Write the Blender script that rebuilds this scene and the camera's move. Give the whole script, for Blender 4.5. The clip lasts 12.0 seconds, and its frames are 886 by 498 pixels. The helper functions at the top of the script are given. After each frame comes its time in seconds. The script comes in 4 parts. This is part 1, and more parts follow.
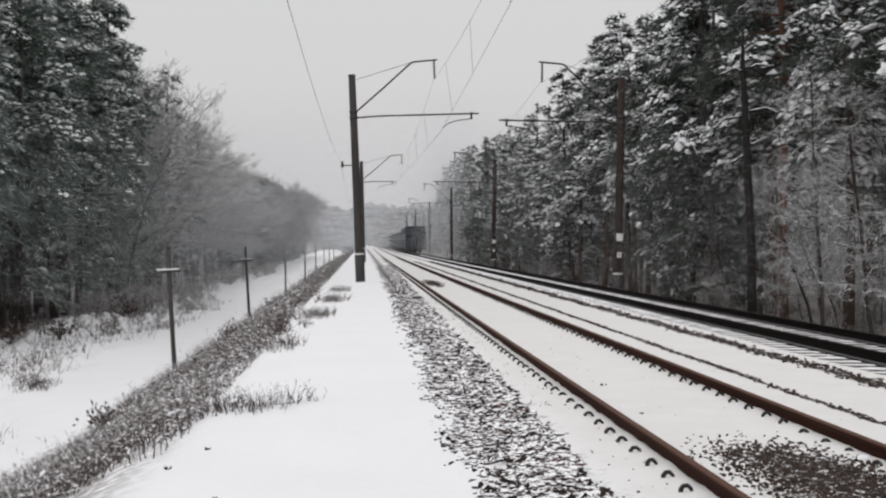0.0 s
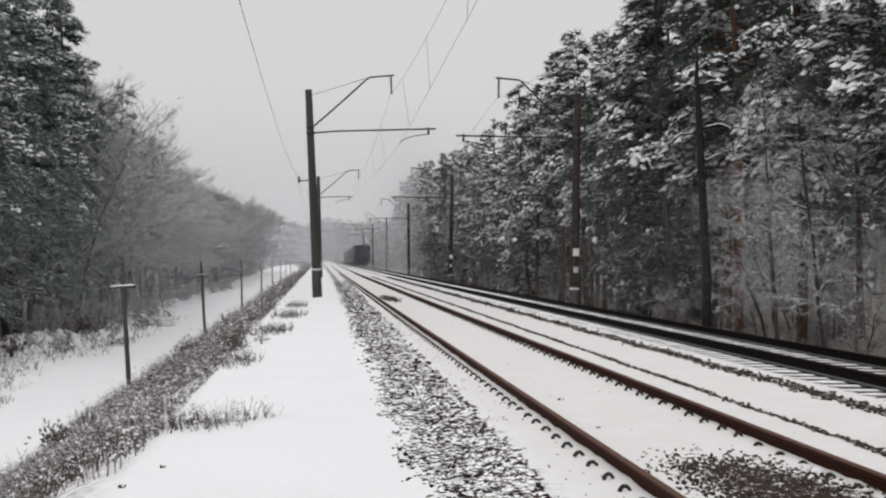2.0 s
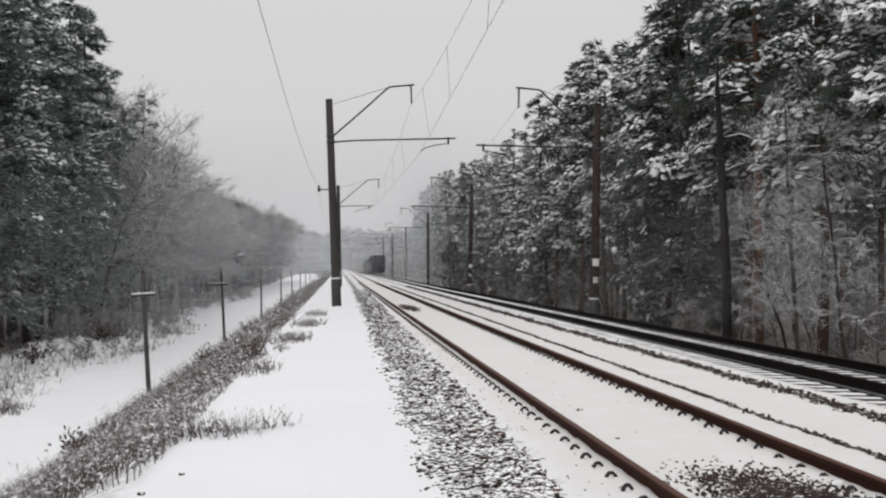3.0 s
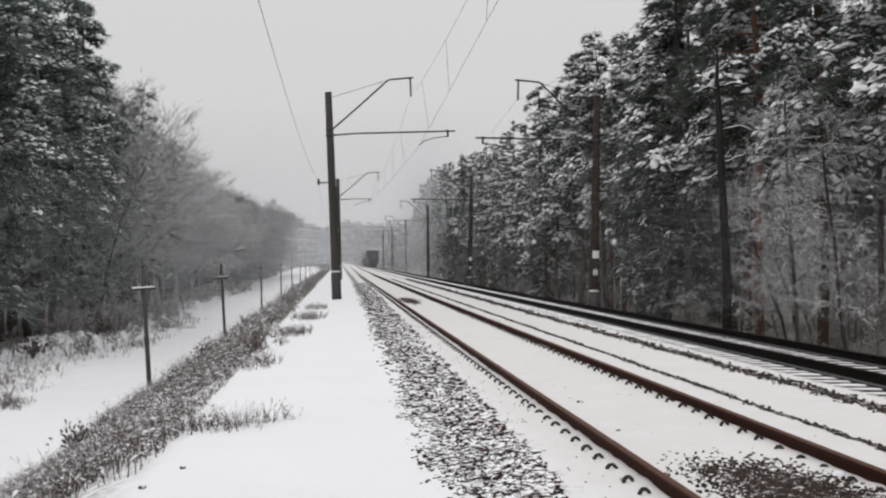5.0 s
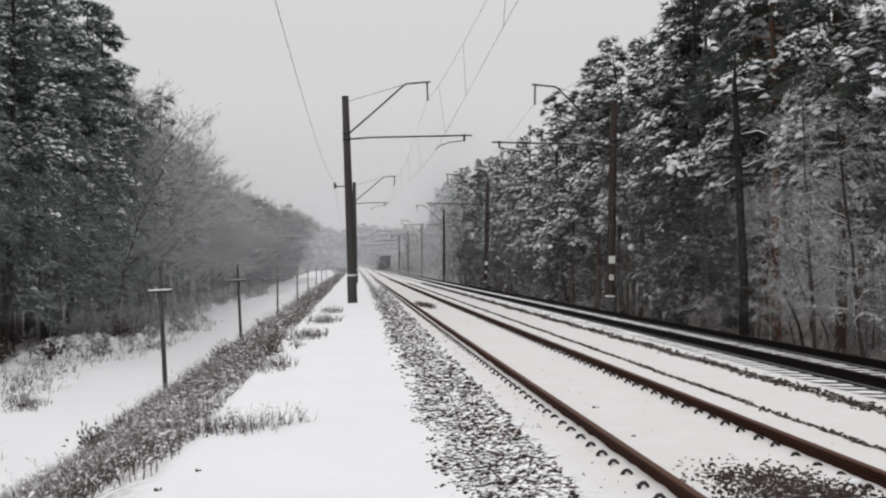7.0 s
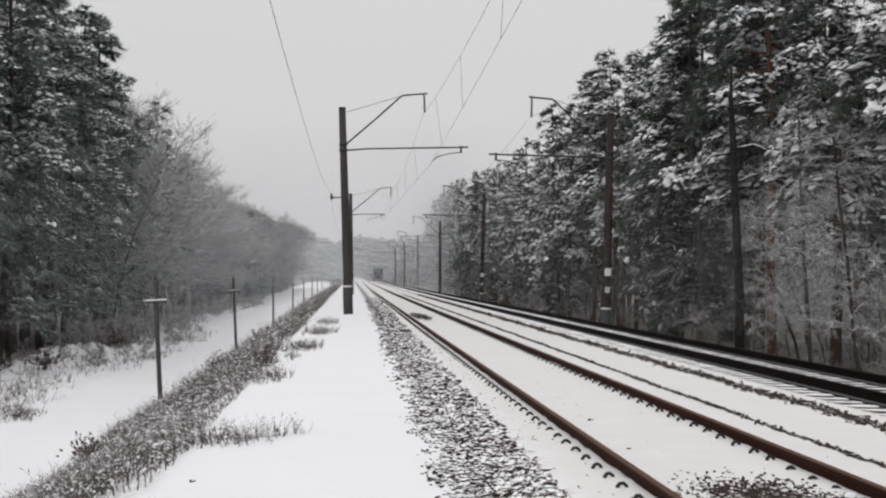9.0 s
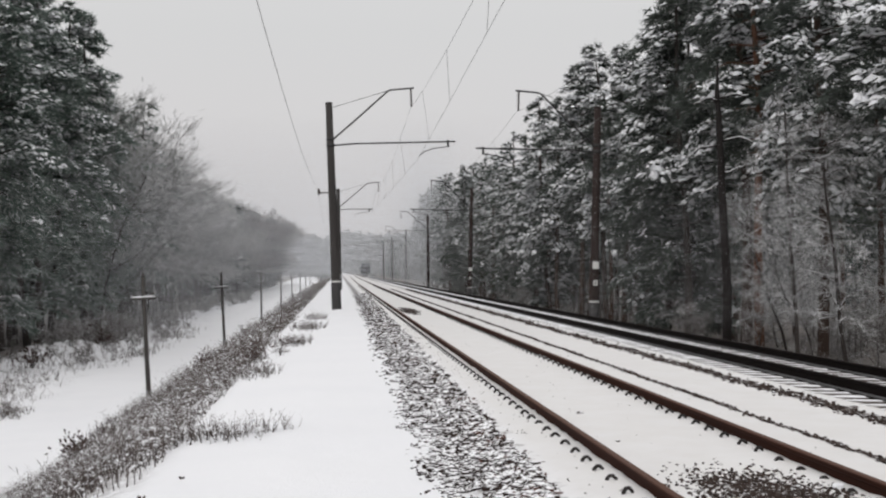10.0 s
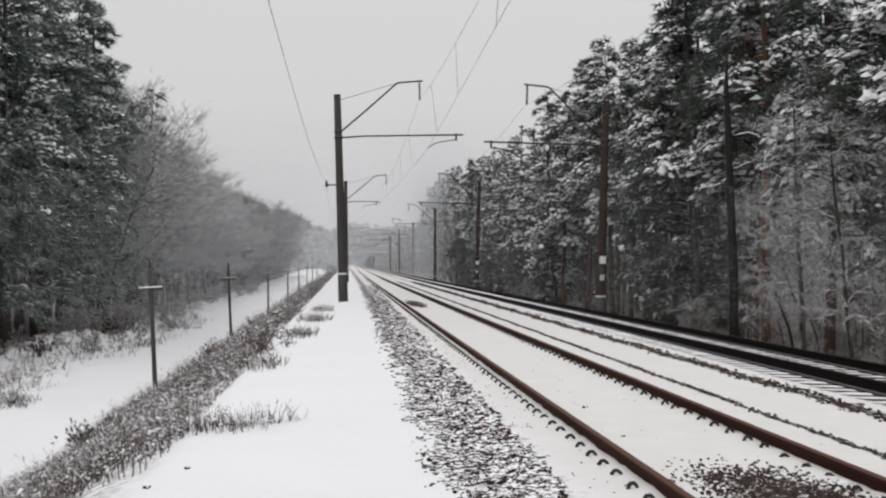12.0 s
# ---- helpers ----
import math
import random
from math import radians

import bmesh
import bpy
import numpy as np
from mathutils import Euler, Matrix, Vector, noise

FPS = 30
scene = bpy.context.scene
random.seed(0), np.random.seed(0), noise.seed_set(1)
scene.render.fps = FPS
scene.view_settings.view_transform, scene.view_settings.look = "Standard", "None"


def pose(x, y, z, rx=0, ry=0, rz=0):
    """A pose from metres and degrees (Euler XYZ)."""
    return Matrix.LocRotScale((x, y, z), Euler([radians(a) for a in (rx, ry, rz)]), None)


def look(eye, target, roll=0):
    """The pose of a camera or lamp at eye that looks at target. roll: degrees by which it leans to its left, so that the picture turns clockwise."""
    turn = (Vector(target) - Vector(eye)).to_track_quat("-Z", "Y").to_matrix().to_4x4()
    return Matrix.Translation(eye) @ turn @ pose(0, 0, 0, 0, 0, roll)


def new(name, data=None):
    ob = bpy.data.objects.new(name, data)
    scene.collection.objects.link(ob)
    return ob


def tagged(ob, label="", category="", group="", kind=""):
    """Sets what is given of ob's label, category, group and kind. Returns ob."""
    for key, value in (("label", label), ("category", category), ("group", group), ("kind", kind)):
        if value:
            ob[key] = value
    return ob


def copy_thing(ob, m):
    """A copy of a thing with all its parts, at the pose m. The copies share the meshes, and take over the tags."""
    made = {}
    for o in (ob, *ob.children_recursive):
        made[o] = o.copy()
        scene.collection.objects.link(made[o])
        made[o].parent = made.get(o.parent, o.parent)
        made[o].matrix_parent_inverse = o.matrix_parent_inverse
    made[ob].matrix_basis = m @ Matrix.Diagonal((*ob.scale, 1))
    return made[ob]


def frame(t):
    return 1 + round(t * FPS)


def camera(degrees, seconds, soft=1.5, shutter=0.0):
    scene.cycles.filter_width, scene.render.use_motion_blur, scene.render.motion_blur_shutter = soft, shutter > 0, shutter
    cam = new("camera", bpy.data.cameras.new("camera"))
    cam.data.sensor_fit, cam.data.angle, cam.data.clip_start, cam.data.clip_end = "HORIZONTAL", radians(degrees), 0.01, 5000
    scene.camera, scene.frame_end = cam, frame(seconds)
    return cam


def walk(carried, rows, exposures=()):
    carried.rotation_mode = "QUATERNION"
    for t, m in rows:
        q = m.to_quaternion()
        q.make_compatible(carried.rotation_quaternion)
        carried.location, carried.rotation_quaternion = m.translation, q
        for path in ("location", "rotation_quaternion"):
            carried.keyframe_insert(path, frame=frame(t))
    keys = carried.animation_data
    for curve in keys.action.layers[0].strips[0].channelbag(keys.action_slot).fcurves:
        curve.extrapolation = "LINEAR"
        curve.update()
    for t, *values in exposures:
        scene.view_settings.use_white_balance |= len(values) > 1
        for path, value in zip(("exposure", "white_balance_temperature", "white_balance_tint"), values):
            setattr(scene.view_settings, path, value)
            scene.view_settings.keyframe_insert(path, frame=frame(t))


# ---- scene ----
cam = camera(41.0, 12.0, soft=2.2)

EYE = (0.0, 0.0, 1.60)
TURNS = (
    (0.0, -3.891, -0.305, 0.530), (0.5, -5.258, 0.576, 0.299), (1.0, -5.385, 0.576, 0.728),
    (1.5, -5.137, 0.823, 0.526), (2.0, -5.961, 0.410, 0.622), (2.5, -5.457, 1.032, 0.597),
    (3.0, -5.026, 0.874, 0.356), (3.5, -5.100, 0.483, 0.690), (5.5, -5.019, 0.534, 0.522),
    (6.0, -5.157, 0.448, 0.350), (6.5, -4.709, 0.598, 0.613), (7.0, -4.258, 0.735, 0.272),
    (8.8, -4.440, 1.040, 0.250), (9.0, -4.453, 1.296, -0.028), (9.5, -4.816, 1.272, 0.289),
    (10.0, -5.026, 1.024, 0.432), (10.5, -5.040, 0.760, 0.300), (11.0, -4.443, 1.027, 0.316),
    (11.5, -4.939, 0.871, 0.066), (12.0, -4.695, 0.697, -0.110),
)
walk(cam, [(t, pose(*EYE, 90 + pitch, roll, yaw)) for t, yaw, pitch, roll in TURNS])

# ---- overcast sky and a veiled sun ----
SUN_UP, SUN_TURN = radians(48), radians(200)
world = bpy.data.worlds.new("overcast")
scene.world = world
world.use_nodes = True
wn, wl = world.node_tree.nodes, world.node_tree.links
wn.clear()
w_out, w_bg = wn.new("ShaderNodeOutputWorld"), wn.new("ShaderNodeBackground")
w_sky, w_grey = wn.new("ShaderNodeTexSky"), wn.new("ShaderNodeHueSaturation")
w_sky.sky_type, w_sky.sun_disc = "NISHITA", False
w_sky.sun_elevation, w_sky.sun_rotation = SUN_UP, SUN_TURN
w_sky.dust_density, w_sky.air_density = 6.0, 1.0
w_grey.inputs["Saturation"].default_value = 0.12
w_grey.inputs["Value"].default_value = 0.10
w_co, w_sep = wn.new("ShaderNodeTexCoord"), wn.new("ShaderNodeSeparateXYZ")
w_ramp, w_mix = wn.new("ShaderNodeValToRGB"), wn.new("ShaderNodeMix")
w_ramp.color_ramp.elements[0].color = (0.71, 0.68, 0.688, 1)
w_ramp.color_ramp.elements[1].color = (1.07, 1.05, 1.05, 1)
mid = w_ramp.color_ramp.elements.new(0.2)
mid.color = (0.70, 0.70, 0.705, 1)
w_mix.data_type = "RGBA"
w_mix.inputs["Factor"].default_value = 0.10
wl.new(w_co.outputs["Generated"], w_sep.inputs[0])
wl.new(w_sep.outputs["Z"], w_ramp.inputs[0])
wl.new(w_sky.outputs[0], w_grey.inputs["Color"])
wl.new(w_ramp.outputs[0], w_mix.inputs["A"])
wl.new(w_grey.outputs[0], w_mix.inputs["B"])
wl.new(w_mix.outputs["Result"], w_bg.inputs["Color"])
w_bg.inputs["Strength"].default_value = 1.0
wl.new(w_bg.outputs[0], w_out.inputs[0])

sun = new("sun", bpy.data.lights.new("sun", "SUN"))
sun.data.energy, sun.data.angle, sun.data.color = 0.6, radians(40), (1.0, 0.97, 0.94)
sun.matrix_world = look((0, 0, 60), (0 + 60 / math.tan(SUN_UP) * math.sin(SUN_TURN) * -1, 60 / math.tan(SUN_UP) * math.cos(SUN_TURN) * -1, 0))

# ---- materials ----


def material(name, rough=0.8, metal=0.0):
    m = bpy.data.materials.new(name)
    m.use_nodes = True
    b = m.node_tree.nodes["Principled BSDF"]
    b.inputs["Roughness"].default_value, b.inputs["Metallic"].default_value = rough, metal
    b.inputs["Specular IOR Level"].default_value = 0.25
    return m, m.node_tree.nodes, m.node_tree.links, b


def node(nodes, kind, **values):
    n = nodes.new(kind)
    for key, value in values.items():
        n.inputs[key].default_value = value
    return n


def blend(nodes, links, fac, a, b):
    """A colour mix; fac, a and b are sockets or values."""
    n = nodes.new("ShaderNodeMix")
    n.data_type = "RGBA"
    for key, v in (("Factor", fac), ("A", a), ("B", b)):
        if isinstance(v, bpy.types.NodeSocket):
            links.new(v, n.inputs[key])
        elif key == "Factor":
            n.inputs[key].default_value = v
        else:
            n.inputs[key].default_value = (*v, 1)
    return n.outputs["Result"]


def calc(nodes, links, op, a, b=0.0, c=None):
    n = nodes.new("ShaderNodeMath")
    n.operation = op
    for i, v in enumerate((a, b) if c is None else (a, b, c)):
        if isinstance(v, bpy.types.NodeSocket):
            links.new(v, n.inputs[i])
        else:
            n.inputs[i].default_value = v
    return n.outputs[0]


def step(nodes, links, value, low, high):
    n = nodes.new("ShaderNodeMapRange")
    n.interpolation_type = "SMOOTHSTEP"
    links.new(value, n.inputs["Value"])
    n.inputs["From Min"].default_value, n.inputs["From Max"].default_value = low, high
    return n.outputs["Result"]


def grain(nodes, links, scale, detail=4.0, rough=0.6, space="Object", stretch=None):
    co = nodes.new("ShaderNodeTexCoord")
    n = node(nodes, "ShaderNodeTexNoise", Scale=scale, Detail=detail, Roughness=rough)
    if stretch:
        mp = nodes.new("ShaderNodeMapping")
        mp.inputs["Scale"].default_value = stretch
        links.new(co.outputs[space], mp.inputs[0])
        links.new(mp.outputs[0], n.inputs["Vector"])
    else:
        links.new(co.outputs[space], n.inputs["Vector"])
    return n.outputs["Fac"]


def bump(nodes, links, b, height, distance, strength=0.6):
    n = node(nodes, "ShaderNodeBump", Strength=strength, Distance=distance)
    links.new(height, n.inputs["Height"])
    links.new(n.outputs[0], b.inputs["Normal"])


SNOW_A, SNOW_B = (0.86, 0.865, 0.885), (0.79, 0.80, 0.83)


def snow_material():
    m, n, l, b = material("snow", 0.7)
    big, fine = grain(n, l, 0.7, 5), grain(n, l, 30, 4)
    l.new(blend(n, l, big, SNOW_A, SNOW_B), b.inputs["Base Color"])
    bump(n, l, b, calc(n, l, "ADD", calc(n, l, "MULTIPLY", big, 2.0), fine), 0.02, 0.5)
    return m


def snowy(name, dark, light, low, high, scale=6.0, rough=0.85, vary="island", frost=0.35, stretch=None, glow_through=0.0):
    """A surface of two tones that carries snow where it faces up."""
    m, n, l, b = material(name, rough)
    geo = n.new("ShaderNodeNewGeometry")
    sep = n.new("ShaderNodeSeparateXYZ")
    l.new(geo.outputs["Normal"], sep.inputs[0])
    g = grain(n, l, scale, 4, stretch=stretch)
    if vary == "island":
        pick = geo.outputs["Random Per Island"]
    else:
        pick = n.new("ShaderNodeObjectInfo").outputs["Random"]
    tone = blend(n, l, calc(n, l, "MULTIPLY_ADD", pick, 0.6, calc(n, l, "MULTIPLY", g, 0.5)), dark, light)
    up = calc(n, l, "ADD", sep.outputs["Z"], calc(n, l, "MULTIPLY_ADD", g, frost * 2, -frost))
    l.new(blend(n, l, step(n, l, up, low, high), tone, SNOW_A), b.inputs["Base Color"])
    bump(n, l, b, g, 0.02)
    if glow_through:
        b.inputs["Subsurface Weight"].default_value = 0.0
        thin, mix = n.new("ShaderNodeBsdfTranslucent"), n.new("ShaderNodeMixShader")
        thin.inputs["Color"].default_value = (0.21, 0.238, 0.21, 1)
        mix.inputs[0].default_value = glow_through
        l.new(b.outputs[0], mix.inputs[1]), l.new(thin.outputs[0], mix.inputs[2])
        l.new(mix.outputs[0], n["Material Output"].inputs["Surface"])
    return m


def ground_material():
    """Snow with bare ballast along the rails and a dim grey-brown under the trees."""
    m, n, l, b = material("snowy_ground", 0.75)
    co, sep = n.new("ShaderNodeTexCoord"), n.new("ShaderNodeSeparateXYZ")
    l.new(co.outputs["Object"], sep.inputs[0])
    x = sep.outputs["X"]
    big, mid_, fine = grain(n, l, 0.5, 5), grain(n, l, 7, 5), grain(n, l, 45, 3)
    snow = blend(n, l, big, SNOW_A, SNOW_B)
    worn = calc(n, l, "MULTIPLY", step(n, l, x, 1.5, 2.0), calc(n, l, "MULTIPLY_ADD", grain(n, l, 2.2, 5), 0.7, 0.35))
    snow = blend(n, l, worn, snow, (0.68, 0.665, 0.65))
    stone = blend(n, l, fine, (0.014, 0.009, 0.007), (0.085, 0.058, 0.046))
    dim_brown = blend(n, l, mid_, (0.07, 0.055, 0.045), (0.20, 0.17, 0.15))

    def strip(centre, half, soft, wobble):
        d = calc(n, l, "ABSOLUTE", calc(n, l, "SUBTRACT", x, centre))
        d = calc(n, l, "ADD", d, calc(n, l, "MULTIPLY_ADD", mid_, wobble * 2, -wobble))
        inside = step(n, l, d, half + soft, half - soft)
        return inside
    far_bed = strip(8.02, 1.36, 0.08, 0.14)
    colour = blend(n, l, far_bed, snow, stone)
    for centre, half, soft, wobble, amount in ((1.36, 0.20, 0.22, 0.6, 0.85), (4.86, 0.03, 0.04, 0.10, 0.8), (6.25, 0.06, 0.05, 0.12, 0.9)):
        colour = blend(n, l, calc(n, l, "MULTIPLY", strip(centre, half, soft, wobble), amount), colour, stone)
    patchy = step(n, l, mid_, 0.62, 0.42)
    # undergrowth and the dim light under the trees are both put into this grey-brown
    colour = blend(n, l, calc(n, l, "MULTIPLY", step(n, l, x, 9.6, 11.0), calc(n, l, "MULTIPLY_ADD", patchy, 0.35, 0.62)), colour, dim_brown)
    colour = blend(n, l, calc(n, l, "MULTIPLY", step(n, l, x, -22.0, -24.5), calc(n, l, "MULTIPLY_ADD", patchy, 0.35, 0.62)), colour, dim_brown)
    slope = calc(n, l, "MULTIPLY", step(n, l, x, -1.6, -2.6), step(n, l, x, -9.6, -8.6))
    colour = blend(n, l, calc(n, l, "MULTIPLY", slope, calc(n, l, "MULTIPLY", patchy, 0.85)), colour, dim_brown)
    y = sep.outputs["Y"]
    for cx, cy, rx, ry in ((3.34, 7.7, 0.55, 1.45), (2.95, 50.0, 0.34, 4.0)):
        ex, ey = calc(n, l, "MULTIPLY", calc(n, l, "SUBTRACT", x, cx), 1 / rx), calc(n, l, "MULTIPLY", calc(n, l, "SUBTRACT", y, cy), 1 / ry)
        reach = calc(n, l, "SQRT", calc(n, l, "ADD", calc(n, l, "MULTIPLY", ex, ex), calc(n, l, "MULTIPLY", ey, ey)))
        reach = calc(n, l, "ADD", reach, calc(n, l, "MULTIPLY_ADD", grain(n, l, 14, 4), 3.0, -1.5))
        colour = blend(n, l, calc(n, l, "MULTIPLY", step(n, l, reach, 0.95, 0.6), 0.9), colour, stone)
    tufts = calc(n, l, "MULTIPLY", calc(n, l, "MULTIPLY", step(n, l, x, -13.5, -16.0), step(n, l, big, 0.50, 0.62)), step(n, l, mid_, 0.50, 0.62))
    colour = blend(n, l, calc(n, l, "MULTIPLY", tufts, 0.4), colour, dim_brown)
    l.new(colour, b.inputs["Base Color"])
    bump(n, l, b, calc(n, l, "MULTIPLY_ADD", big, 2.0, calc(n, l, "MULTIPLY_ADD", fine, 0.5, mid_)), 0.03, 0.5)
    return m


def rail_material(name, side_a, side_b, top, foot_snow=0.9):
    m, n, l, b = material(name, 0.62)
    b.inputs["Specular IOR Level"].default_value = 0.06
    g, f = grain(n, l, 3, 5, stretch=(1, 0.15, 1)), grain(n, l, 60, 3)
    geo, sep = n.new("ShaderNodeNewGeometry"), n.new("ShaderNodeSeparateXYZ")
    l.new(geo.outputs["Normal"], sep.inputs[0])
    co, sp = n.new("ShaderNodeTexCoord"), n.new("ShaderNodeSeparateXYZ")
    l.new(co.outputs["Object"], sp.inputs[0])
    rust = blend(n, l, g, side_a, side_b)
    head = calc(n, l, "MULTIPLY", step(n, l, sep.outputs["Z"], 0.6, 0.9), step(n, l, sp.outputs["Z"], -0.03, -0.01))
    foot = calc(n, l, "MULTIPLY", step(n, l, sep.outputs["Z"], 0.3, 0.8), step(n, l, sp.outputs["Z"], -0.13, -0.15))
    colour = blend(n, l, head, rust, top)
    l.new(blend(n, l, calc(n, l, "MULTIPLY", foot, foot_snow), colour, SNOW_A), b.inputs["Base Color"])
    l.new(calc(n, l, "MULTIPLY_ADD", head, -0.15, 0.75), b.inputs["Roughness"])
    l.new(calc(n, l, "MULTIPLY", head, 0.25), b.inputs["Metallic"])
    bump(n, l, b, f, 0.003)
    return m


def plain(name, a, c, scale=8, rough=0.7, metal=0.0, stretch=None, depth=0.01):
    m, n, l, b = material(name, rough, metal)
    g, f = grain(n, l, scale, 5, stretch=stretch), grain(n, l, scale * 9, 3)
    l.new(blend(n, l, calc(n, l, "MULTIPLY_ADD", f, 0.3, calc(n, l, "MULTIPLY", g, 0.8)), a, c), b.inputs["Base Color"])
    bump(n, l, b, f, depth)
    return m


SNOW = snow_material()
GROUND = ground_material()
# blue-grey white of the streaks that imitate haze
HAZE_PALE = plain("haze_pale", (0.74, 0.76, 0.80), (0.82, 0.84, 0.87), 0.2, 0.9, depth=0.001)
STONE = snowy("ballast_stone", (0.005, 0.003, 0.0025), (0.034, 0.019, 0.014), 0.73, 0.87, 9, frost=0.6)
BLACK_BARK = snowy("black_bark", (0.006, 0.005, 0.005), (0.022, 0.018, 0.017), 0.8, 1.0, 6.0, vary="object", stretch=(1, 1, 0.25))
BARE_STONE = snowy("bare_stone", (0.008, 0.005, 0.004), (0.058, 0.038, 0.030), 0.90, 1.15, 16, frost=0.6)
RUSTY_STONE = snowy("rusty_stone", (0.018, 0.006, 0.004), (0.105, 0.042, 0.028), 0.74, 0.92, 12, frost=0.6)
# needles in two copies: left woods' light and right woods' shade put in colour
NEEDLES = snowy("pine_needles", (0.044, 0.074, 0.062), (0.125, 0.172, 0.146), 0.40, 1.10, 1.2, frost=0.6, glow_through=0.28)
SHADED_NEEDLES = snowy("shaded_needles", (0.026, 0.034, 0.029), (0.066, 0.078, 0.069), 0.60, 1.12, 1.2, frost=0.5, glow_through=0.30)
DIM_NEEDLES = snowy("far_needles", (0.022, 0.034, 0.030), (0.060, 0.080, 0.072), 0.8, 1.2, 1.2, frost=0.4)
DIM_TWIG = snowy("far_twig", (0.07, 0.062, 0.06), (0.22, 0.21, 0.21), 0.5, 1.2, 4.0, frost=0.4)
BARK = snowy("pine_bark", (0.022, 0.016, 0.014), (0.080, 0.050, 0.036), 0.75, 0.95, 5.0, vary="object", stretch=(1, 1, 0.25))
ORANGE_BARK = snowy("orange_bark", (0.055, 0.030, 0.020), (0.17, 0.088, 0.058), 0.75, 0.95, 5.0, vary="object", stretch=(1, 1, 0.25))
DARK_BARK = snowy("dark_bark", (0.028, 0.024, 0.022), (0.07, 0.06, 0.055), 0.75, 0.95, 6.0, vary="object", stretch=(1, 1, 0.25))
FROSTED_BARK = snowy("frosted_bark", (0.05, 0.040, 0.036), (0.16, 0.125, 0.11), 0.05, 0.6, 6.0, vary="object", frost=0.35)
FROSTED = snowy("frosted_twig", (0.15, 0.147, 0.143), (0.43, 0.435, 0.43), 0.3, 1.0, 4.0, frost=0.5)
TWIG = snowy("shrub_twig", (0.10, 0.088, 0.082), (0.36, 0.345, 0.34), 0.35, 1.0, 4.0, frost=0.5)
WEED = snowy("dry_weed", (0.016, 0.011, 0.009), (0.150, 0.125, 0.115), 0.5, 0.95, 9.0, frost=0.4)
DEAD_LEAF = snowy("withered_leaf", (0.022, 0.014, 0.012), (0.095, 0.062, 0.052), 0.55, 1.0, 9.0, frost=0.5)
RUST = rail_material("rusty_rail", (0.014, 0.005, 0.0035), (0.046, 0.016, 0.009), (0.105, 0.055, 0.040))
BLACK_RAIL = rail_material("sooty_rail", (0.004, 0.003, 0.003), (0.009, 0.006, 0.005), (0.020, 0.015, 0.013), 0.12)
CONCRETE = plain("weathered_concrete", (0.008, 0.0075, 0.007), (0.085, 0.078, 0.075), 9, 0.9, stretch=(1, 1, 0.06))
RUSTY_MAST = plain("rusty_mast", (0.016, 0.011, 0.010), (0.046, 0.032, 0.029), 3, 0.85, stretch=(1, 1, 0.3))
STEEL = plain("dark_steel", (0.035, 0.035, 0.037), (0.075, 0.072, 0.072), 12, 0.6, 0.4)
CLIP = plain("clip_iron", (0.02, 0.018, 0.018), (0.05, 0.045, 0.042), 30, 0.7, 0.3)
INSULATOR = plain("brown_glazed_insulator", (0.045, 0.035, 0.032), (0.08, 0.06, 0.055), 20, 0.3)
WIRE = plain("wire", (0.10, 0.10, 0.105), (0.16, 0.16, 0.165), 20, 0.6, 0.3)
WHITE_PAINT = plain("white_paint", (0.55, 0.55, 0.54), (0.75, 0.75, 0.73), 9, 0.7)
POLE_WOOD = plain("weathered_pole", (0.030, 0.028, 0.027), (0.095, 0.088, 0.082), 4, 0.9, stretch=(1, 1, 0.12))
SLEEPER = plain("sleeper_concrete", (0.16, 0.15, 0.145), (0.28, 0.27, 0.26), 8, 0.9)
COACH = plain("coach_paint", (0.020, 0.024, 0.036), (0.040, 0.046, 0.064), 2, 0.55)
# paler than the rear coach: the haze over the train is put into the colour
HAZY_COACH = plain("hazy_coach_paint", (0.05, 0.065, 0.062), (0.14, 0.16, 0.155), 2, 0.7)
COACH_ROOF = plain("coach_roof", (0.05, 0.052, 0.058), (0.10, 0.10, 0.11), 2, 0.7)
GLASS = plain("coach_window_glass", (0.010, 0.012, 0.014), (0.018, 0.02, 0.024), 2, 0.12)

# ---- building helpers ----


def link_mesh(name, verts, faces, mats, face_mats=None, smooth=False):
    me = bpy.data.meshes.new(name)
    me.from_pydata(verts, [], faces)
    for m in mats if isinstance(mats, (list, tuple)) else [mats]:
        me.materials.append(m)
    if face_mats is not None:
        me.polygons.foreach_set("material_index", np.asarray(face_mats, dtype=np.int32))
    if smooth:
        me.polygons.foreach_set("use_smooth", np.ones(len(me.polygons), dtype=bool))
    me.update()
    return me


def part(name, bm, mat, parent=None, label="", at=None):
    """A bmesh or a mesh as one object under a thing or a part."""
    if isinstance(bm, bmesh.types.BMesh):
        me = bpy.data.meshes.new(name)
        bm.to_mesh(me)
        bm.free()
        me.materials.append(mat)
    else:
        me = bm
    ob = new(name, me)
    ob.parent = parent
    if at is not None:
        ob.matrix_basis = at
    if label:
        tagged(ob, label)
    return ob


def thing(name, label, category, group="", kind="", at=None):
    ob = tagged(new(name), label, category, group, kind)
    ob.empty_display_size = 0.2
    if at is not None:
        ob.matrix_basis = at
    return ob


def add_box(bm, x0, x1, y0, y1, z0, z1, bevel=0.0):
    r = bmesh.ops.create_cube(bm, size=1.0, matrix=Matrix.LocRotScale(
        ((x0 + x1) / 2, (y0 + y1) / 2, (z0 + z1) / 2), None, (abs(x1 - x0), abs(y1 - y0), abs(z1 - z0))))
    if bevel:
        edges = list({e for v in r["verts"] for e in v.link_edges})
        bmesh.ops.bevel(bm, geom=edges, offset=bevel, segments=1, affect="EDGES")
    return bm


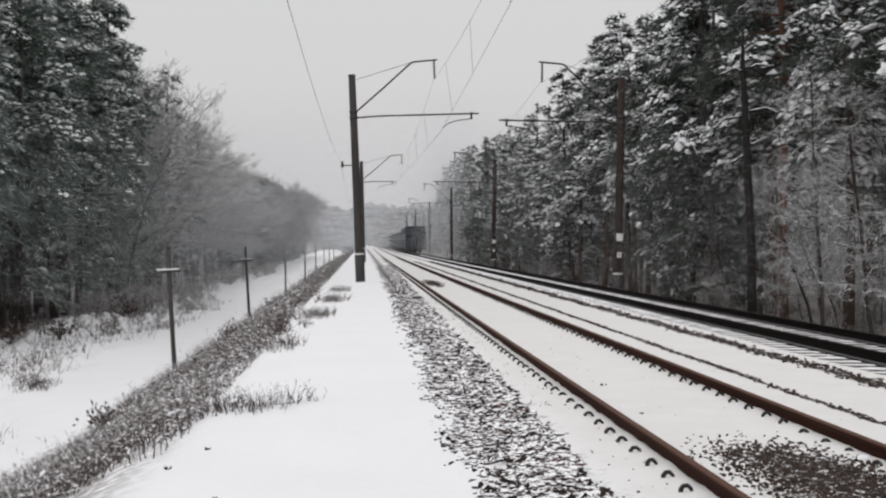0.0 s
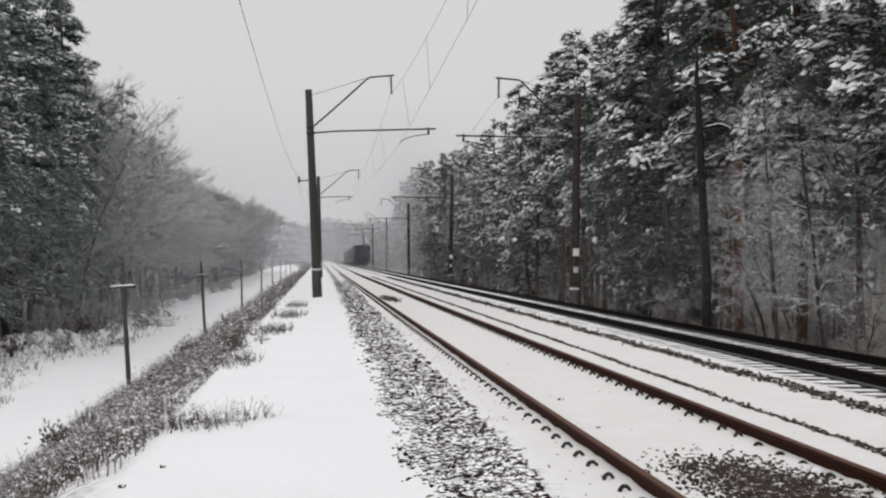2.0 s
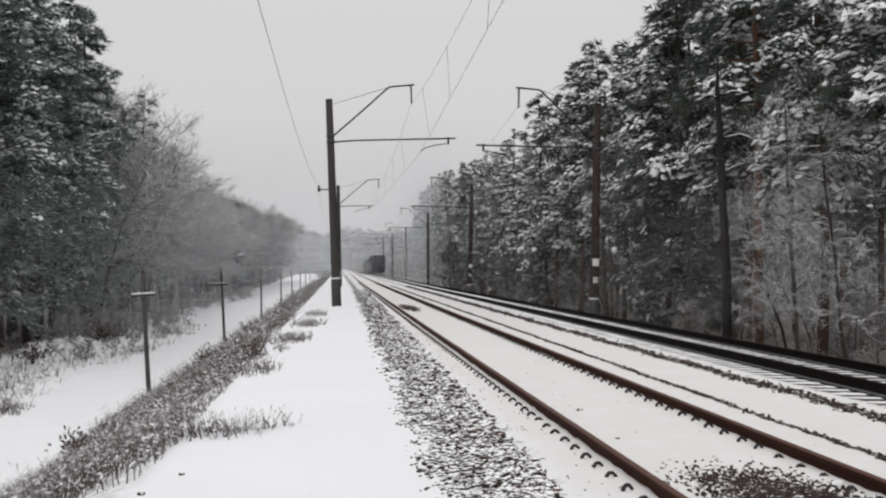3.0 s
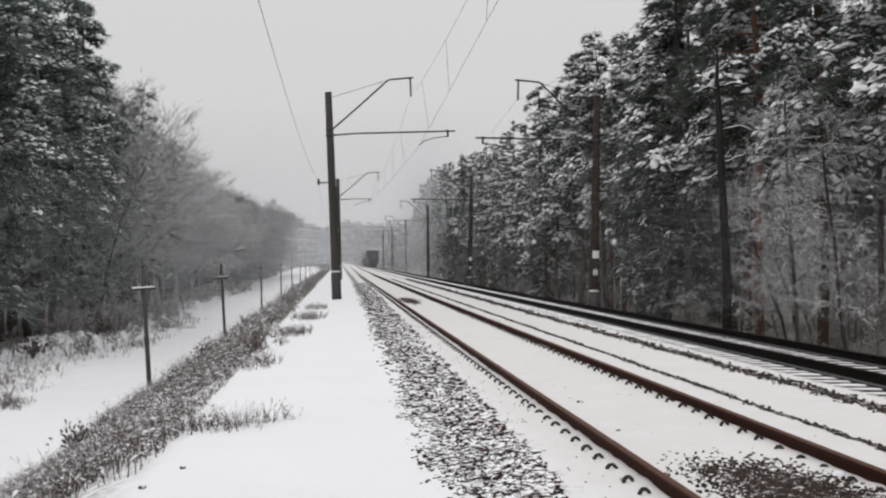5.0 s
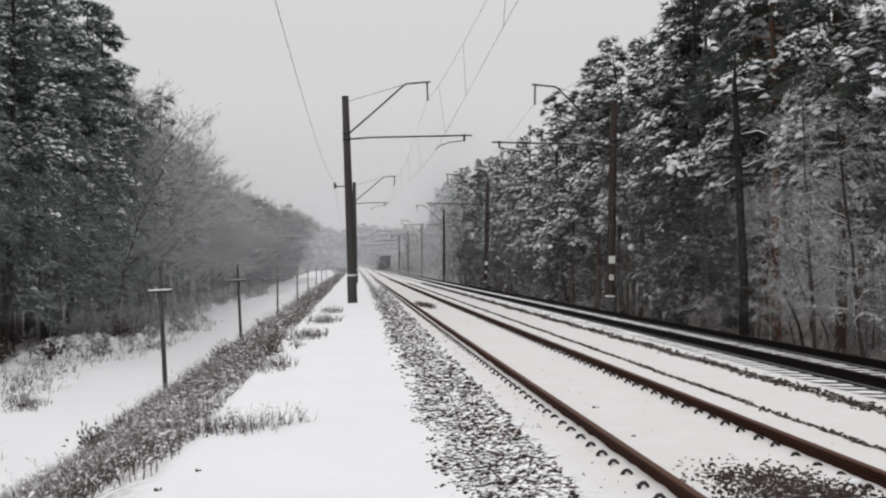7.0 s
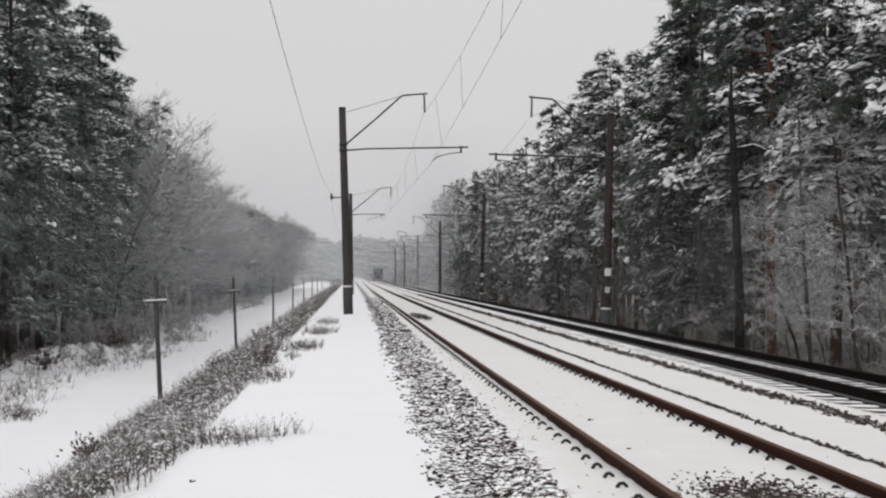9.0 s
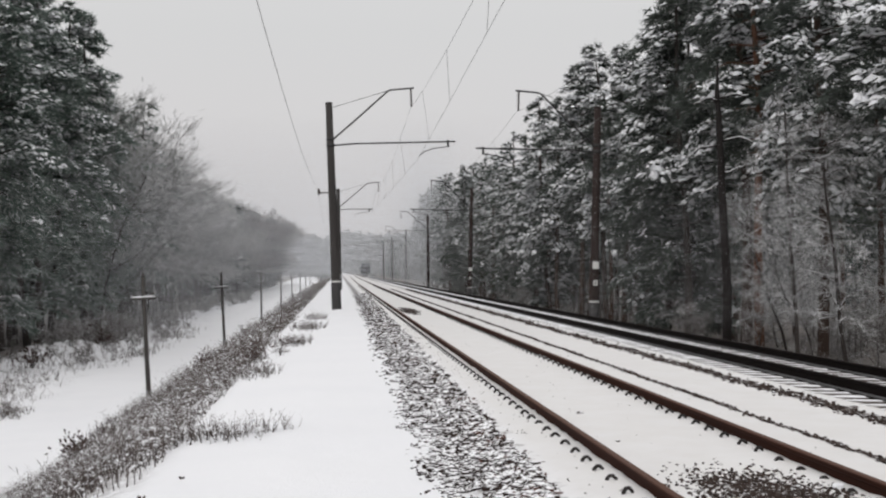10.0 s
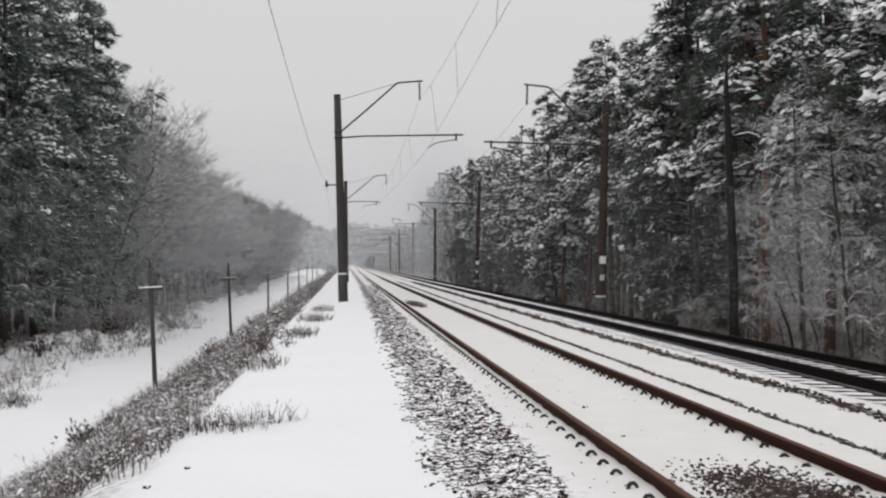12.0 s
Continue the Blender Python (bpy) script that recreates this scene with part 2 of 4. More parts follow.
def tube(points, radii, sides=6, cap=True):
    """A tapered tube along points: vertices and faces."""
    pts = [Vector(p) for p in points]
    verts, faces = [], []
    for i, p in enumerate(pts):
        d = (pts[min(i + 1, len(pts) - 1)] - pts[max(i - 1, 0)]).normalized()
        ref = Vector((0, 1, 0)) if abs(d.y) < 0.9 else Vector((1, 0, 0))
        u = d.cross(ref).normalized()
        v = d.cross(u)
        for k in range(sides):
            a = 2 * math.pi * k / sides
            verts.append(tuple(p + (u * math.cos(a) + v * math.sin(a)) * radii[i]))
    for i in range(len(pts) - 1):
        for k in range(sides):
            a, b = i * sides + k, i * sides + (k + 1) % sides
            faces.append((a, b, b + sides, a + sides))
    if cap:
        faces.append(tuple(range(sides - 1, -1, -1)))
        faces.append(tuple(range((len(pts) - 1) * sides, len(pts) * sides)))
    return verts, faces


def tube_part(name, points, radius, mat, parent, label="", sides=6):
    radii = radius if isinstance(radius, (list, tuple)) else [radius] * len(points)
    v, f = tube(points, radii, sides)
    return part(name, link_mesh(name, v, f, mat, smooth=sides > 5), mat, parent, label)


def joined(pieces):
    """Several (verts, faces) as one."""
    vs, fs, n = [], [], 0
    for v, f in pieces:
        vs.extend(v)
        fs.extend(tuple(i + n for i in q) for q in f)
        n += len(v)
    return vs, fs

# ---- ground: one sheet with the embankment, both track beds and the low land beside it ----
rng = np.random.default_rng(4)
PROFILE_X = (-1600, -40, -23, -16, -9.7, -8.7, -2.3, -1.7, -0.5, 0.6, 1.2, 1.75, 2.1, 4.6, 5.1, 6.1, 6.45, 9.5, 9.9, 13.2, 16, 40, 1600)
PROFILE_Z = (-4.2, -4.3, -4.6, -4.55, -4.6, -4.45, -0.48, -0.29, -0.25, -0.25, -0.20, -0.14, -0.115, -0.115, -0.18, -0.195, -0.140, -0.255, -0.42, -2.1, -2.3, -2.2, -2.0)


def ground_z(x, y):
    x, y = np.asarray(x, float), np.asarray(y, float)
    z = np.interp(x, PROFILE_X, PROFILE_Z)
    far = np.clip((y - 260) / 400, 0, 1)
    low = np.clip((-x - 9) / 6, 0, 1)
    z = z + low * far * 2.6
    wob = 0.35 * np.sin(x * 0.31 + y * 0.13) * np.sin(y * 0.21 - x * 0.17) + 0.2 * np.sin(x * 0.9 + 2) * np.sin(y * 0.47)
    z = z + low * wob * 0.45
    bank = np.exp(-((x + 20.3) / 2.4) ** 2) * np.exp(-((y - 84) / 15) ** 2)
    lumps = np.sin(x * 1.9 + np.sin(y * 0.7) * 2) * np.sin(y * 1.3 + np.sin(x * 1.1) * 2)
    z = z + bank * (0.85 + 0.45 * lumps) + low * np.clip((-x - 13) / 3, 0, 1) * 0.17 * lumps
    shoulder = np.clip((x + 2.2) / 0.8, 0, 1) * np.clip((1.0 - x) / 0.5, 0, 1)
    z = z + shoulder * 0.022 * np.sin(x * 3.1 + y * 0.9) * np.sin(y * 1.7 - x)
    return z


xs = np.concatenate([[-1600, -900, -500, -300, -180, -110, -70, -50], np.arange(-42, -24, 1.0), np.arange(-24, -10, 0.5), np.arange(-10, -2.4, 0.4), np.arange(-2.4, 7, 0.14),
                     np.arange(7, 14, 0.5), np.arange(14, 42, 2.0), [50, 70, 110, 180, 300, 500, 900, 1600]])
ys = np.concatenate([[-300, -120, -60, -30, -12, -4, 0, 3], np.arange(5, 20, 0.22), np.arange(20, 60, 0.6), np.arange(60, 130, 1.0), np.arange(130, 160, 3), np.arange(160, 700, 12), [760, 900, 1200, 1700, 2600]])
gx, gy = np.meshgrid(xs, ys)
gz = ground_z(gx, gy)
near_x = (gx > -2.2) & (gx < 6.3)
gz = gz + np.where(near_x, rng.normal(0, 0.006, gx.shape), 0)
nx, ny = len(xs), len(ys)
idx = np.arange(nx * ny).reshape(ny, nx)
quads = np.stack([idx[:-1, :-1], idx[:-1, 1:], idx[1:, 1:], idx[1:, :-1]], -1).reshape(-1, 4)
ground = new("ground", link_mesh("ground", np.stack([gx, gy, gz], -1).reshape(-1, 3), quads, GROUND, smooth=True))
tagged(ground, "snow-covered railway embankment and low ground beside woods", "ground", kind="structure")

# ---- tracks ----
NEAR_C, FAR_C, STEP = 3.18, 7.95, 0.50
HALF = 0.7975                       # rail centre from the far track's centre
RAIL = ((-0.075, -0.18), (0.075, -0.18), (0.075, -0.168), (0.012, -0.148), (0.009, -0.05), (0.036, -0.036), (0.037, -0.008), (0.028, 0.0),
        (-0.028, 0.0), (-0.037, -0.008), (-0.036, -0.036), (-0.009, -0.05), (-0.012, -0.148), (-0.075, -0.168))


def bend(y):
    """How far the line has drawn to the right at y: a very wide curve."""
    return 1.25e-5 * max(0.0, y - 60) ** 2


def rail_mesh(mat, y0=-40.0, y1=640.0):
    stations = list(np.concatenate([np.arange(y0, 80, 4.0), np.linspace(80, y1, 40)]))
    k = len(RAIL)
    verts, faces = [], []
    for y in stations:
        verts += [(x + bend(y), y, z) for x, z in RAIL]
    for i in range(len(stations) - 1):
        for j in range(k):
            a, b = i * k + j, i * k + (j + 1) % k
            faces.append((a, a + k, b + k, b))
    faces.append(tuple(range(k)))
    faces.append(tuple(range(len(verts) - 1, len(verts) - 1 - k, -1)))
    return link_mesh("rail", verts, faces, mat)


def clip_mesh():
    """A spring clip: an arched bar over its bolt, with a dab of snow."""
    arch = [(-0.112, 0.0, -0.02), (-0.108, 0.0, 0.022), (-0.09, 0.005, 0.042), (-0.062, 0.01, 0.044), (-0.036, 0.012, 0.022), (-0.024, 0.012, -0.012)]
    v, f = joined([tube(arch, [0.018, 0.018, 0.017, 0.017, 0.015, 0.013], 5), tube([(-0.115, 0.0, -0.02), (-0.122, -0.05, -0.02)], [0.013] * 2, 5)])
    return link_mesh("clip", v, f, CLIP)


near_track = thing("railway_track", "rusty-railed track half buried in snow with spring clips", "railway track", "tracks on the embankment", at=pose(NEAR_C, 0, 0))
far_track = thing("railway_track", "dark-railed track with snow-capped sleepers over dark ballast", "railway track", "tracks on the embankment", at=pose(FAR_C, 0, 0, 0, 2.4, 0))
near_rail, far_rail = rail_mesh(RUST), rail_mesh(BLACK_RAIL)
near_rails = [part("rail", near_rail, RUST, near_track, "rust-brown steel rail", pose(dx, 0, 0)) for dx in (-0.815, 0.840)]
for side in (-1, 1):
    part("rail", far_rail, BLACK_RAIL, far_track, "nearly black steel rail", pose(side * HALF, 0, 0))
clip_me = clip_mesh()
CLIP_AT = {near_rails[0]: (-0.10, 6.46), near_rails[1]: (-0.05, 6.27)}
for rail in near_rails:
    for i in range(110):
        buried = 0.022 if rail is near_rails[1] and 2 < i < 9 else 0.0
        part("clip", clip_me, CLIP, rail, at=pose(CLIP_AT[rail][0], CLIP_AT[rail][1] + i * STEP + random.uniform(-0.03, 0.03), -0.122 - buried * random.uniform(0.7, 1.2), 0, 0, random.uniform(-9, 9)))
vs0 = np.array([v.co[:] for v in clip_me.vertices])
fs0 = [tuple(p.vertices) for p in clip_me.polygons]
for rail in near_rails:
    v, f = joined([((vs0 + (CLIP_AT[rail][0], CLIP_AT[rail][1] + i * STEP, -0.122)).tolist(), fs0) for i in range(110, 260)])
    tagged(part("clips", link_mesh("clips", v, f, CLIP), CLIP, rail), "row of distant spring clips", kind="stuff")


def sleeper_mesh(seed):
    """A concrete sleeper with an uneven cap of snow."""
    r = random.Random(seed)
    bm = bmesh.new()
    add_box(bm, -1.35, 1.35, -0.125, 0.125, -0.36, -0.197, 0.012)
    for f in bm.faces:
        f.material_index = 0
    n0 = len(bm.faces)
    cols = [-1.36, -1.15, -0.95, -0.72, -0.45, 0, 0.45, 0.72, 0.95, 1.15, 1.36]
    rows = []
    for x in cols:
        w, h = 0.056 + r.uniform(-0.022, 0.022), 0.017 + r.uniform(-0.006, 0.006)
        if abs(x) > 1.3:
            w, h = w * 0.8, h * 0.4
        elif abs(x) < 0.7:
            w *= 0.5
        rows.append([bm.verts.new((x, s * w * k, -0.199 + h * q)) for s, k, q in ((-1, 1, 0), (-1, 0.6, 0.85), (1, 0.55, 1.0), (1, 1, 0))])
    for a, b in zip(rows, rows[1:]):
        for j in range(3):
            bm.faces.new((a[j], b[j], b[j + 1], a[j + 1])).material_index = 1
    bm.faces.new(rows[0]).material_index = 1
    bm.faces.new(rows[-1][::-1]).material_index = 1
    bmesh.ops.recalc_face_normals(bm, faces=bm.faces[:])
    me = bpy.data.meshes.new("sleeper")
    bm.to_mesh(me)
    bm.free()
    me.materials.append(SLEEPER), me.materials.append(SNOW)
    return me


sleepers = [sleeper_mesh(s) for s in range(6)]
for i in range(260):
    part("sleeper", sleepers[random.randrange(6)], None, far_track, at=pose(random.uniform(-0.05, 0.05), 10 + i * STEP + random.uniform(-0.02, 0.02), 0, 0, 0, random.uniform(-0.6, 0.6)))
sv = np.array([v.co[:] for v in sleepers[0].vertices])
sf = [tuple(p.vertices) for p in sleepers[0].polygons]
sm = [p.material_index for p in sleepers[0].polygons]
v, f = joined([((sv + (bend(10 + i * STEP), 10 + i * STEP, 0)).tolist(), sf) for i in range(260, 760)])
tagged(part("sleepers", link_mesh("sleepers", v, f, [SLEEPER, SNOW], sm * 500), None, far_track), "far row of snow-capped sleepers", kind="stuff")


# ---- stones that show through the snow ----
def stones(name, label, places, mat=STONE, single=0.0, broad=1.0):
    """places: x, y, size rows. Each stone is a small uneven lump half sunk in the snow."""
    bm = bmesh.new()
    bmesh.ops.create_icosphere(bm, subdivisions=1, radius=1.0)
    base = np.array([v.co[:] for v in bm.verts])
    tri = np.array([[v.index for v in f.verts] for f in bm.faces])
    bm.free()
    p = np.asarray(places)
    near = p[p[:, 1] < single]
    p = p[p[:, 1] >= single]
    n = len(p)
    v = base[None] * rng.uniform(0.6, 1.25, (n, len(base), 1)) * rng.uniform(0.6, 1.3, (n, 1, 3)) * p[:, 2, None, None]
    a = rng.uniform(0, 6.28, n)
    c, s = np.cos(a)[:, None], np.sin(a)[:, None]
    v = np.stack([(v[..., 0] * c - v[..., 1] * s) * broad, v[..., 0] * s + v[..., 1] * c, v[..., 2] * 0.75], -1)
    v[..., 0] += p[:, 0, None]
    v[..., 1] += p[:, 1, None]
    v[..., 2] += (ground_z(p[:, 0], p[:, 1]) + p[:, 2] * 0.28)[:, None]
    f = (tri[None] + (np.arange(n) * len(base))[:, None, None]).reshape(-1, 3)
    ob = tagged(new(name, link_mesh(name, v.reshape(-1, 3), f, mat)), label, "ballast", kind="stuff")
    shapes = [link_mesh("stone", base * rng.uniform(0.6, 1.25, (len(base), 1)) * rng.uniform(0.6, 1.3, 3), tri, mat) for _ in range(8)] if len(near) else []
    for k, (x, y, size) in enumerate(near):
        at = pose(x, y, float(ground_z(x, y)) + size * 0.28, 0, 0, float(rng.uniform(0, 360))) @ Matrix.Diagonal((size * broad, size, size * 0.75, 1))
        part("stone", shapes[k % 8], mat, ob, at=at)
    return ob


def clumpy(x, y):
    return 0.5 + 0.5 * np.sin(x * 5.3 + 1.7 * np.sin(y * 1.9)) * np.sin(y * 3.1 + 1.3 * np.sin(x * 4.1))


def shoulder_stones():
    rows = []
    for y0, y1, n, size in ((5.5, 16, 16000, 0.030), (16, 34, 9000, 0.038), (34, 90, 5000, 0.05)):
        y = rng.uniform(y0, y1, n)
        x = 0.56 + y * 0.005 + 1.06 * rng.random(n) ** 0.52 + rng.normal(0, 0.05, n)
        keep = (x > 0.66 + 0.14 * np.sin(y * 2.3) * np.sin(y * 0.9)) & (x < 1.645 + y * 0.005 + 0.08 * np.sin(y * 3.1) * np.sin(y * 1.3)) & (rng.random(n) < (0.08 + 1.25 * clumpy(x * 1.6, y * 1.5) ** 1.5) * np.clip(0.45 + 0.9 * (x - 0.66), 0.4, 1.0))
        rows.append(np.stack([x, y, size * rng.uniform(0.5, 1.35, n) * np.clip(0.45 + 0.75 * (x - 0.6), 0.45, 1.05)], -1)[keep])
    return np.concatenate(rows)


def patch_stones(cx, cy, rx, ry, n, size):
    a, r = rng.uniform(0, 6.28, n), np.minimum(np.abs(rng.normal(0, 0.5, n)), rng.uniform(0.8, 1.15, n))
    return np.stack([cx + np.cos(a) * r * rx, cy + np.sin(a) * r * ry, size * rng.uniform(0.5, 1.3, n)], -1)


def row_stones(cx, spread, y0, y1, n, size):
    y = y0 + (y1 - y0) * rng.random(n) ** 1.6
    return np.stack([cx + rng.normal(0, spread, n) + 0.03 * np.sin(y * 1.3), y, size * rng.uniform(0.5, 1.3, n) * (0.8 + y / 90)], -1)


stones("ballast_strip", "dark crushed-stone strip half covered by thin snow", shoulder_stones(), single=6.05, broad=1.35)
stones("rusty_ballast_edge", "rust-stained crushed stone along the snowy strip's edge", np.concatenate([row_stones(1.50, 0.10, 9, 40, 1500, 0.030), row_stones(1.62, 0.06, 12, 60, 900, 0.030)]), RUSTY_STONE)
stones("stone_chips", "small stone chips scattered on the snow beside the rail", np.concatenate([np.stack([rng.uniform(1.5, 2.2, 500), rng.uniform(7, 40, 500), rng.uniform(0.004, 0.013, 500)], -1), np.stack([rng.uniform(2.6, 4.6, 160), rng.uniform(7, 40, 160), rng.uniform(0.003, 0.010, 160)], -1)]), BARE_STONE)
stones("ballast_patch", "bare crushed stone between rusty rails", np.concatenate([patch_stones(3.28, 8.3, 0.64, 1.55, 5200, 0.017), patch_stones(3.15, 9.1, 0.68, 1.3, 900, 0.014), patch_stones(2.95, 50, 0.42, 4.5, 800, 0.028)]), BARE_STONE)
stones("ballast_row", "thin rows of dark stone between the two tracks", np.concatenate([row_stones(4.86, 0.045, 8, 110, 4200, 0.024), row_stones(6.25, 0.065, 9, 110, 4800, 0.028)]), BARE_STONE)


def loose_stone(x, y, size, label, mat):
    """A single lump lying on the snow."""
    bm = bmesh.new()
    bmesh.ops.create_icosphere(bm, subdivisions=2, radius=size)
    for v in bm.verts:
        v.co *= 1 + 0.35 * noise.noise(v.co * (2.2 / size) + Vector((x, y, 0)))
        v.co.z *= 0.6
    ob = part("stone" if mat is STONE else "snow_clump", bm, mat, None, at=pose(x, y, float(ground_z(x, y)) + size * 0.2))
    return tagged(ob, label, "stone" if mat is STONE else "snow")


for x, y, size in ((-1.66, 10.15, 0.035), (-1.45, 11.1, 0.028), (2.84, 13.9, 0.04), (-1.1, 8.8, 0.02), (2.75, 11.6, 0.022)):
    loose_stone(x, y, size, "small dark stone lying on the snow", STONE)
loose_stone(3.86, 8.95, 0.05, "small clump of snow against the rusty rail", SNOW)


# ---- overhead line masts ----
def mast(x, y, side, lean, mat, drop=0.0, marks=False, reach=1.0, span=6.08):
    """side 1: its arm reaches to the right, -1: to the left."""
    base = float(ground_z(x, y))
    ob = thing("catenary_mast", "weathered concrete overhead-line mast with bent steel bracket" if side > 0 else "rust-brown overhead-line mast with bent steel bracket beside pines",
               "utility pole", "overhead-line masts", at=pose(x, y, base, 0, lean, 0))
    h = 9.72 - drop - base
    o = -base - drop

    def p(dx, z, dy=0.0):
        return (side * dx * reach, dy, z + o)
    tube_part("shaft", [(0, 0, -0.6), (0, 0, 1.25), (0, 0, h * 0.6), (0, 0, h)], [0.215, 0.21, 0.185, 0.165], mat, ob, "", 14)
    tube_part("base_sleeve", [(0, 0, -0.4), (0, 0, 1.3)], [0.235, 0.228], STEEL, ob, "dark tarred base", 14)
    tube_part("cap", [(0, 0, h), (0, 0, h + 0.05)], [0.185, 0.16], STEEL, ob, "dark steel cap", 10)
    tube_part("collar", [(0, 0, 1.31), (0, 0, 1.39)], [0.232, 0.232], WHITE_PAINT, ob, "pale band round the shaft", 14)
    tube_part("collar", [(0, 0, 7.62 + o), (0, 0, 7.76 + o)], [0.205, 0.205], STEEL, ob, "steel clamp", 12)
    tube_part("collar", [(0, 0, 7.92 + o), (0, 0, 8.04 + o)], [0.2, 0.2], STEEL, ob, "steel clamp", 12)
    tube_part("bent_bracket", [p(0.15, 7.98), p(1.5, 9.08), p(2.85, 10.22), p(2.98, 10.29), p(4.16, 10.36)], 0.042, STEEL, ob, "cranked steel tube")
    tube_part("tie_rod", [p(0.1, 9.5), p(2.9, 10.27)], 0.012, STEEL, ob)
    tube_part("registration_tube", [p(0.15, 7.68), p(1.2, 7.73), p(span, 7.69)], 0.04, STEEL, ob, "long horizontal steel tube")
    tube_part("drop_bracket", [p(span - 0.36, 7.77), p(span - 0.36, 7.42)], 0.05, STEEL, ob)
    tube_part("steady_arm", [p(span - 0.4, 7.45), p(span - 1.08, 7.38), p(span - 1.53, 7.25), p(span - 1.78, 7.06)], 0.022, STEEL, ob)
    profile, radii = [], []
    for k in range(9):
        z = 10.3 - 0.1 * k
        profile += [p(4.0, z), p(4.0, z - 0.03), p(4.0, z - 0.06)]
        radii += [0.03, 0.075, 0.03]
    tube_part("insulator_string", profile, radii, INSULATOR, ob, "hanging string of brown insulators", 8)
    tube_part("side_bracket", [p(-0.15, 5.4), p(-0.66, 5.4)], 0.03, STEEL, ob)
    tube_part("side_insulator", [p(-0.64, 5.3), p(-0.64, 5.46), p(-0.64, 5.53), p(-0.64, 5.6)], [0.05, 0.075, 0.04, 0.06], INSULATOR, ob, "", 8)
    if marks:
        for z, w, hh in ((3.0, 0.15, 0.17), (2.2, 0.1, 0.12)):
            bm = bmesh.new()
            add_box(bm, -w, w, -0.235, -0.215, z - hh, z + hh, 0.006)
            part("marker_plate", bm, WHITE_PAINT, ob, "small white plate")
        bm = bmesh.new()
        add_box(bm, -0.02, 0.02, -0.242, -0.236, 2.14, 2.27)
        part("marker_bar", bm, STEEL, ob, "dark unreadable mark")
    return ob


L_MASTS = ((-0.11, 57.5, 1.85), (0.08, 118.0, 0.6))
R_MASTS = ((11.49, 53.0, 1.65), (11.69, 106.0, 1.6), (12.05, 160.0, 0.1), (12.05, 213.0, 0.2), (12.0, 266.0, 0.0), (12.0, 320.0, 0.0))
for k, (x, y, lean) in enumerate(L_MASTS):
    mast(x, y, 1, -lean, CONCRETE, span=6.08 if k == 0 else 3.4)
for k, (x, y, lean) in enumerate(R_MASTS):
    mast(x, y, -1, lean, RUSTY_MAST, 0.76, k < 2, 0.91)


# ---- wires ----
def run(name, label, x, z, sag, stops, radius, zig=0.0):
    pts = []
    for k, (a, b) in enumerate(zip(stops, stops[1:])):
        for s in np.linspace(0, 1, 13)[:-1]:
            pts.append((x + zig * (1 if k % 2 else -1) * (1 - 2 * s), a + (b - a) * s, z - sag * 4 * s * (1 - s)))
    pts.append((x, stops[-1], z))
    v, f = tube(pts, [radius] * len(pts), 5)
    return tagged(new(name, link_mesh(name, v, f, WIRE)), label, "overhead wire", "overhead wires")


L_STOPS, R_STOPS = [-4.0] + [m[1] for m in L_MASTS], [0.0] + [m[1] for m in R_MASTS[:3]]
for x, z_carry, z_touch, stops in ((3.50, 9.46, 7.06, L_STOPS), (8.05, 8.75, 6.35, R_STOPS)):
    run("messenger_wire", "dark messenger wire sagging between masts", x, z_carry, 0.9, stops, 0.0058)
    touch = run("contact_wire", "dark contact wire hung above the rails", x - 0.1, z_touch, 0.05, stops, 0.0058, 0.5)
    for k, (a, b) in enumerate(zip(stops, stops[1:])):
        for s in (0.15, 0.32, 0.5, 0.68, 0.86):
            if a + (b - a) * s < 130:
                tube_part("dropper", [(x - 0.1 + 0.5 * (1 if k % 2 else -1) * (1 - 2 * s), a + (b - a) * s, z_touch - 0.2 * s * (1 - s)), (x, a + (b - a) * s, z_carry - 3.6 * s * (1 - s))], 0.006, WIRE, touch, "", 4)
run("feeder_wire", "thin grey feeder wire on side brackets", -1.0, 5.62, 0.75, L_STOPS, 0.0052)


# ---- line of small wooden poles below the embankment ----
def comm_pole(x, y, lean):
    base = float(ground_z(x, y))
    ob = thing("telegraph_pole", "grey wooden line pole with a snow-topped crossarm", "utility pole", "line poles below the embankment", at=pose(x, y, base, 0, lean, 0))
    h = 1.40 - base
    tube_part("pole", [(0, 0, -0.4), (0, 0, h * 0.5), (0, 0, h)], [0.118, 0.105, 0.088], POLE_WOOD, ob, "", 10)
    bm = bmesh.new()
    add_box(bm, -0.56, 0.56, -0.16, -0.07, h - 1.12, h - 1.0, 0.01)
    arm = part("crossarm", bm, POLE_WOOD, ob)
    bm = bmesh.new()
    add_box(bm, -0.55, 0.55, -0.17, -0.06, h - 0.998, h - 0.93, 0.025)
    part("snow_cap", bm, SNOW, arm, "snow on the crossarm")
    for dx in (-0.46, 0.46):
        tube_part("insulator", [(dx, -0.115, h - 0.93), (dx, -0.115, h - 0.84), (dx, -0.115, h - 0.76)], [0.03, 0.035, 0.02], INSULATOR, ob, "", 8)
    tube_part("insulator", [(0, 0, h), (0, 0, h + 0.1), (0, 0, h + 0.2)], [0.05, 0.05, 0.03], INSULATOR, ob, "", 8)
    return ob


for x, y, lean in ((-9.11, 58, -2.7), (-9.21, 97, -2.6), (-9.22, 143, -0.4), (-9.15, 190, -0.3), (-9.2, 236, -1.0), (-9.2, 284, 0.5), (-9.2, 332, 0), (-9.2, 380, 0.4)):
    comm_pole(x, y, lean)


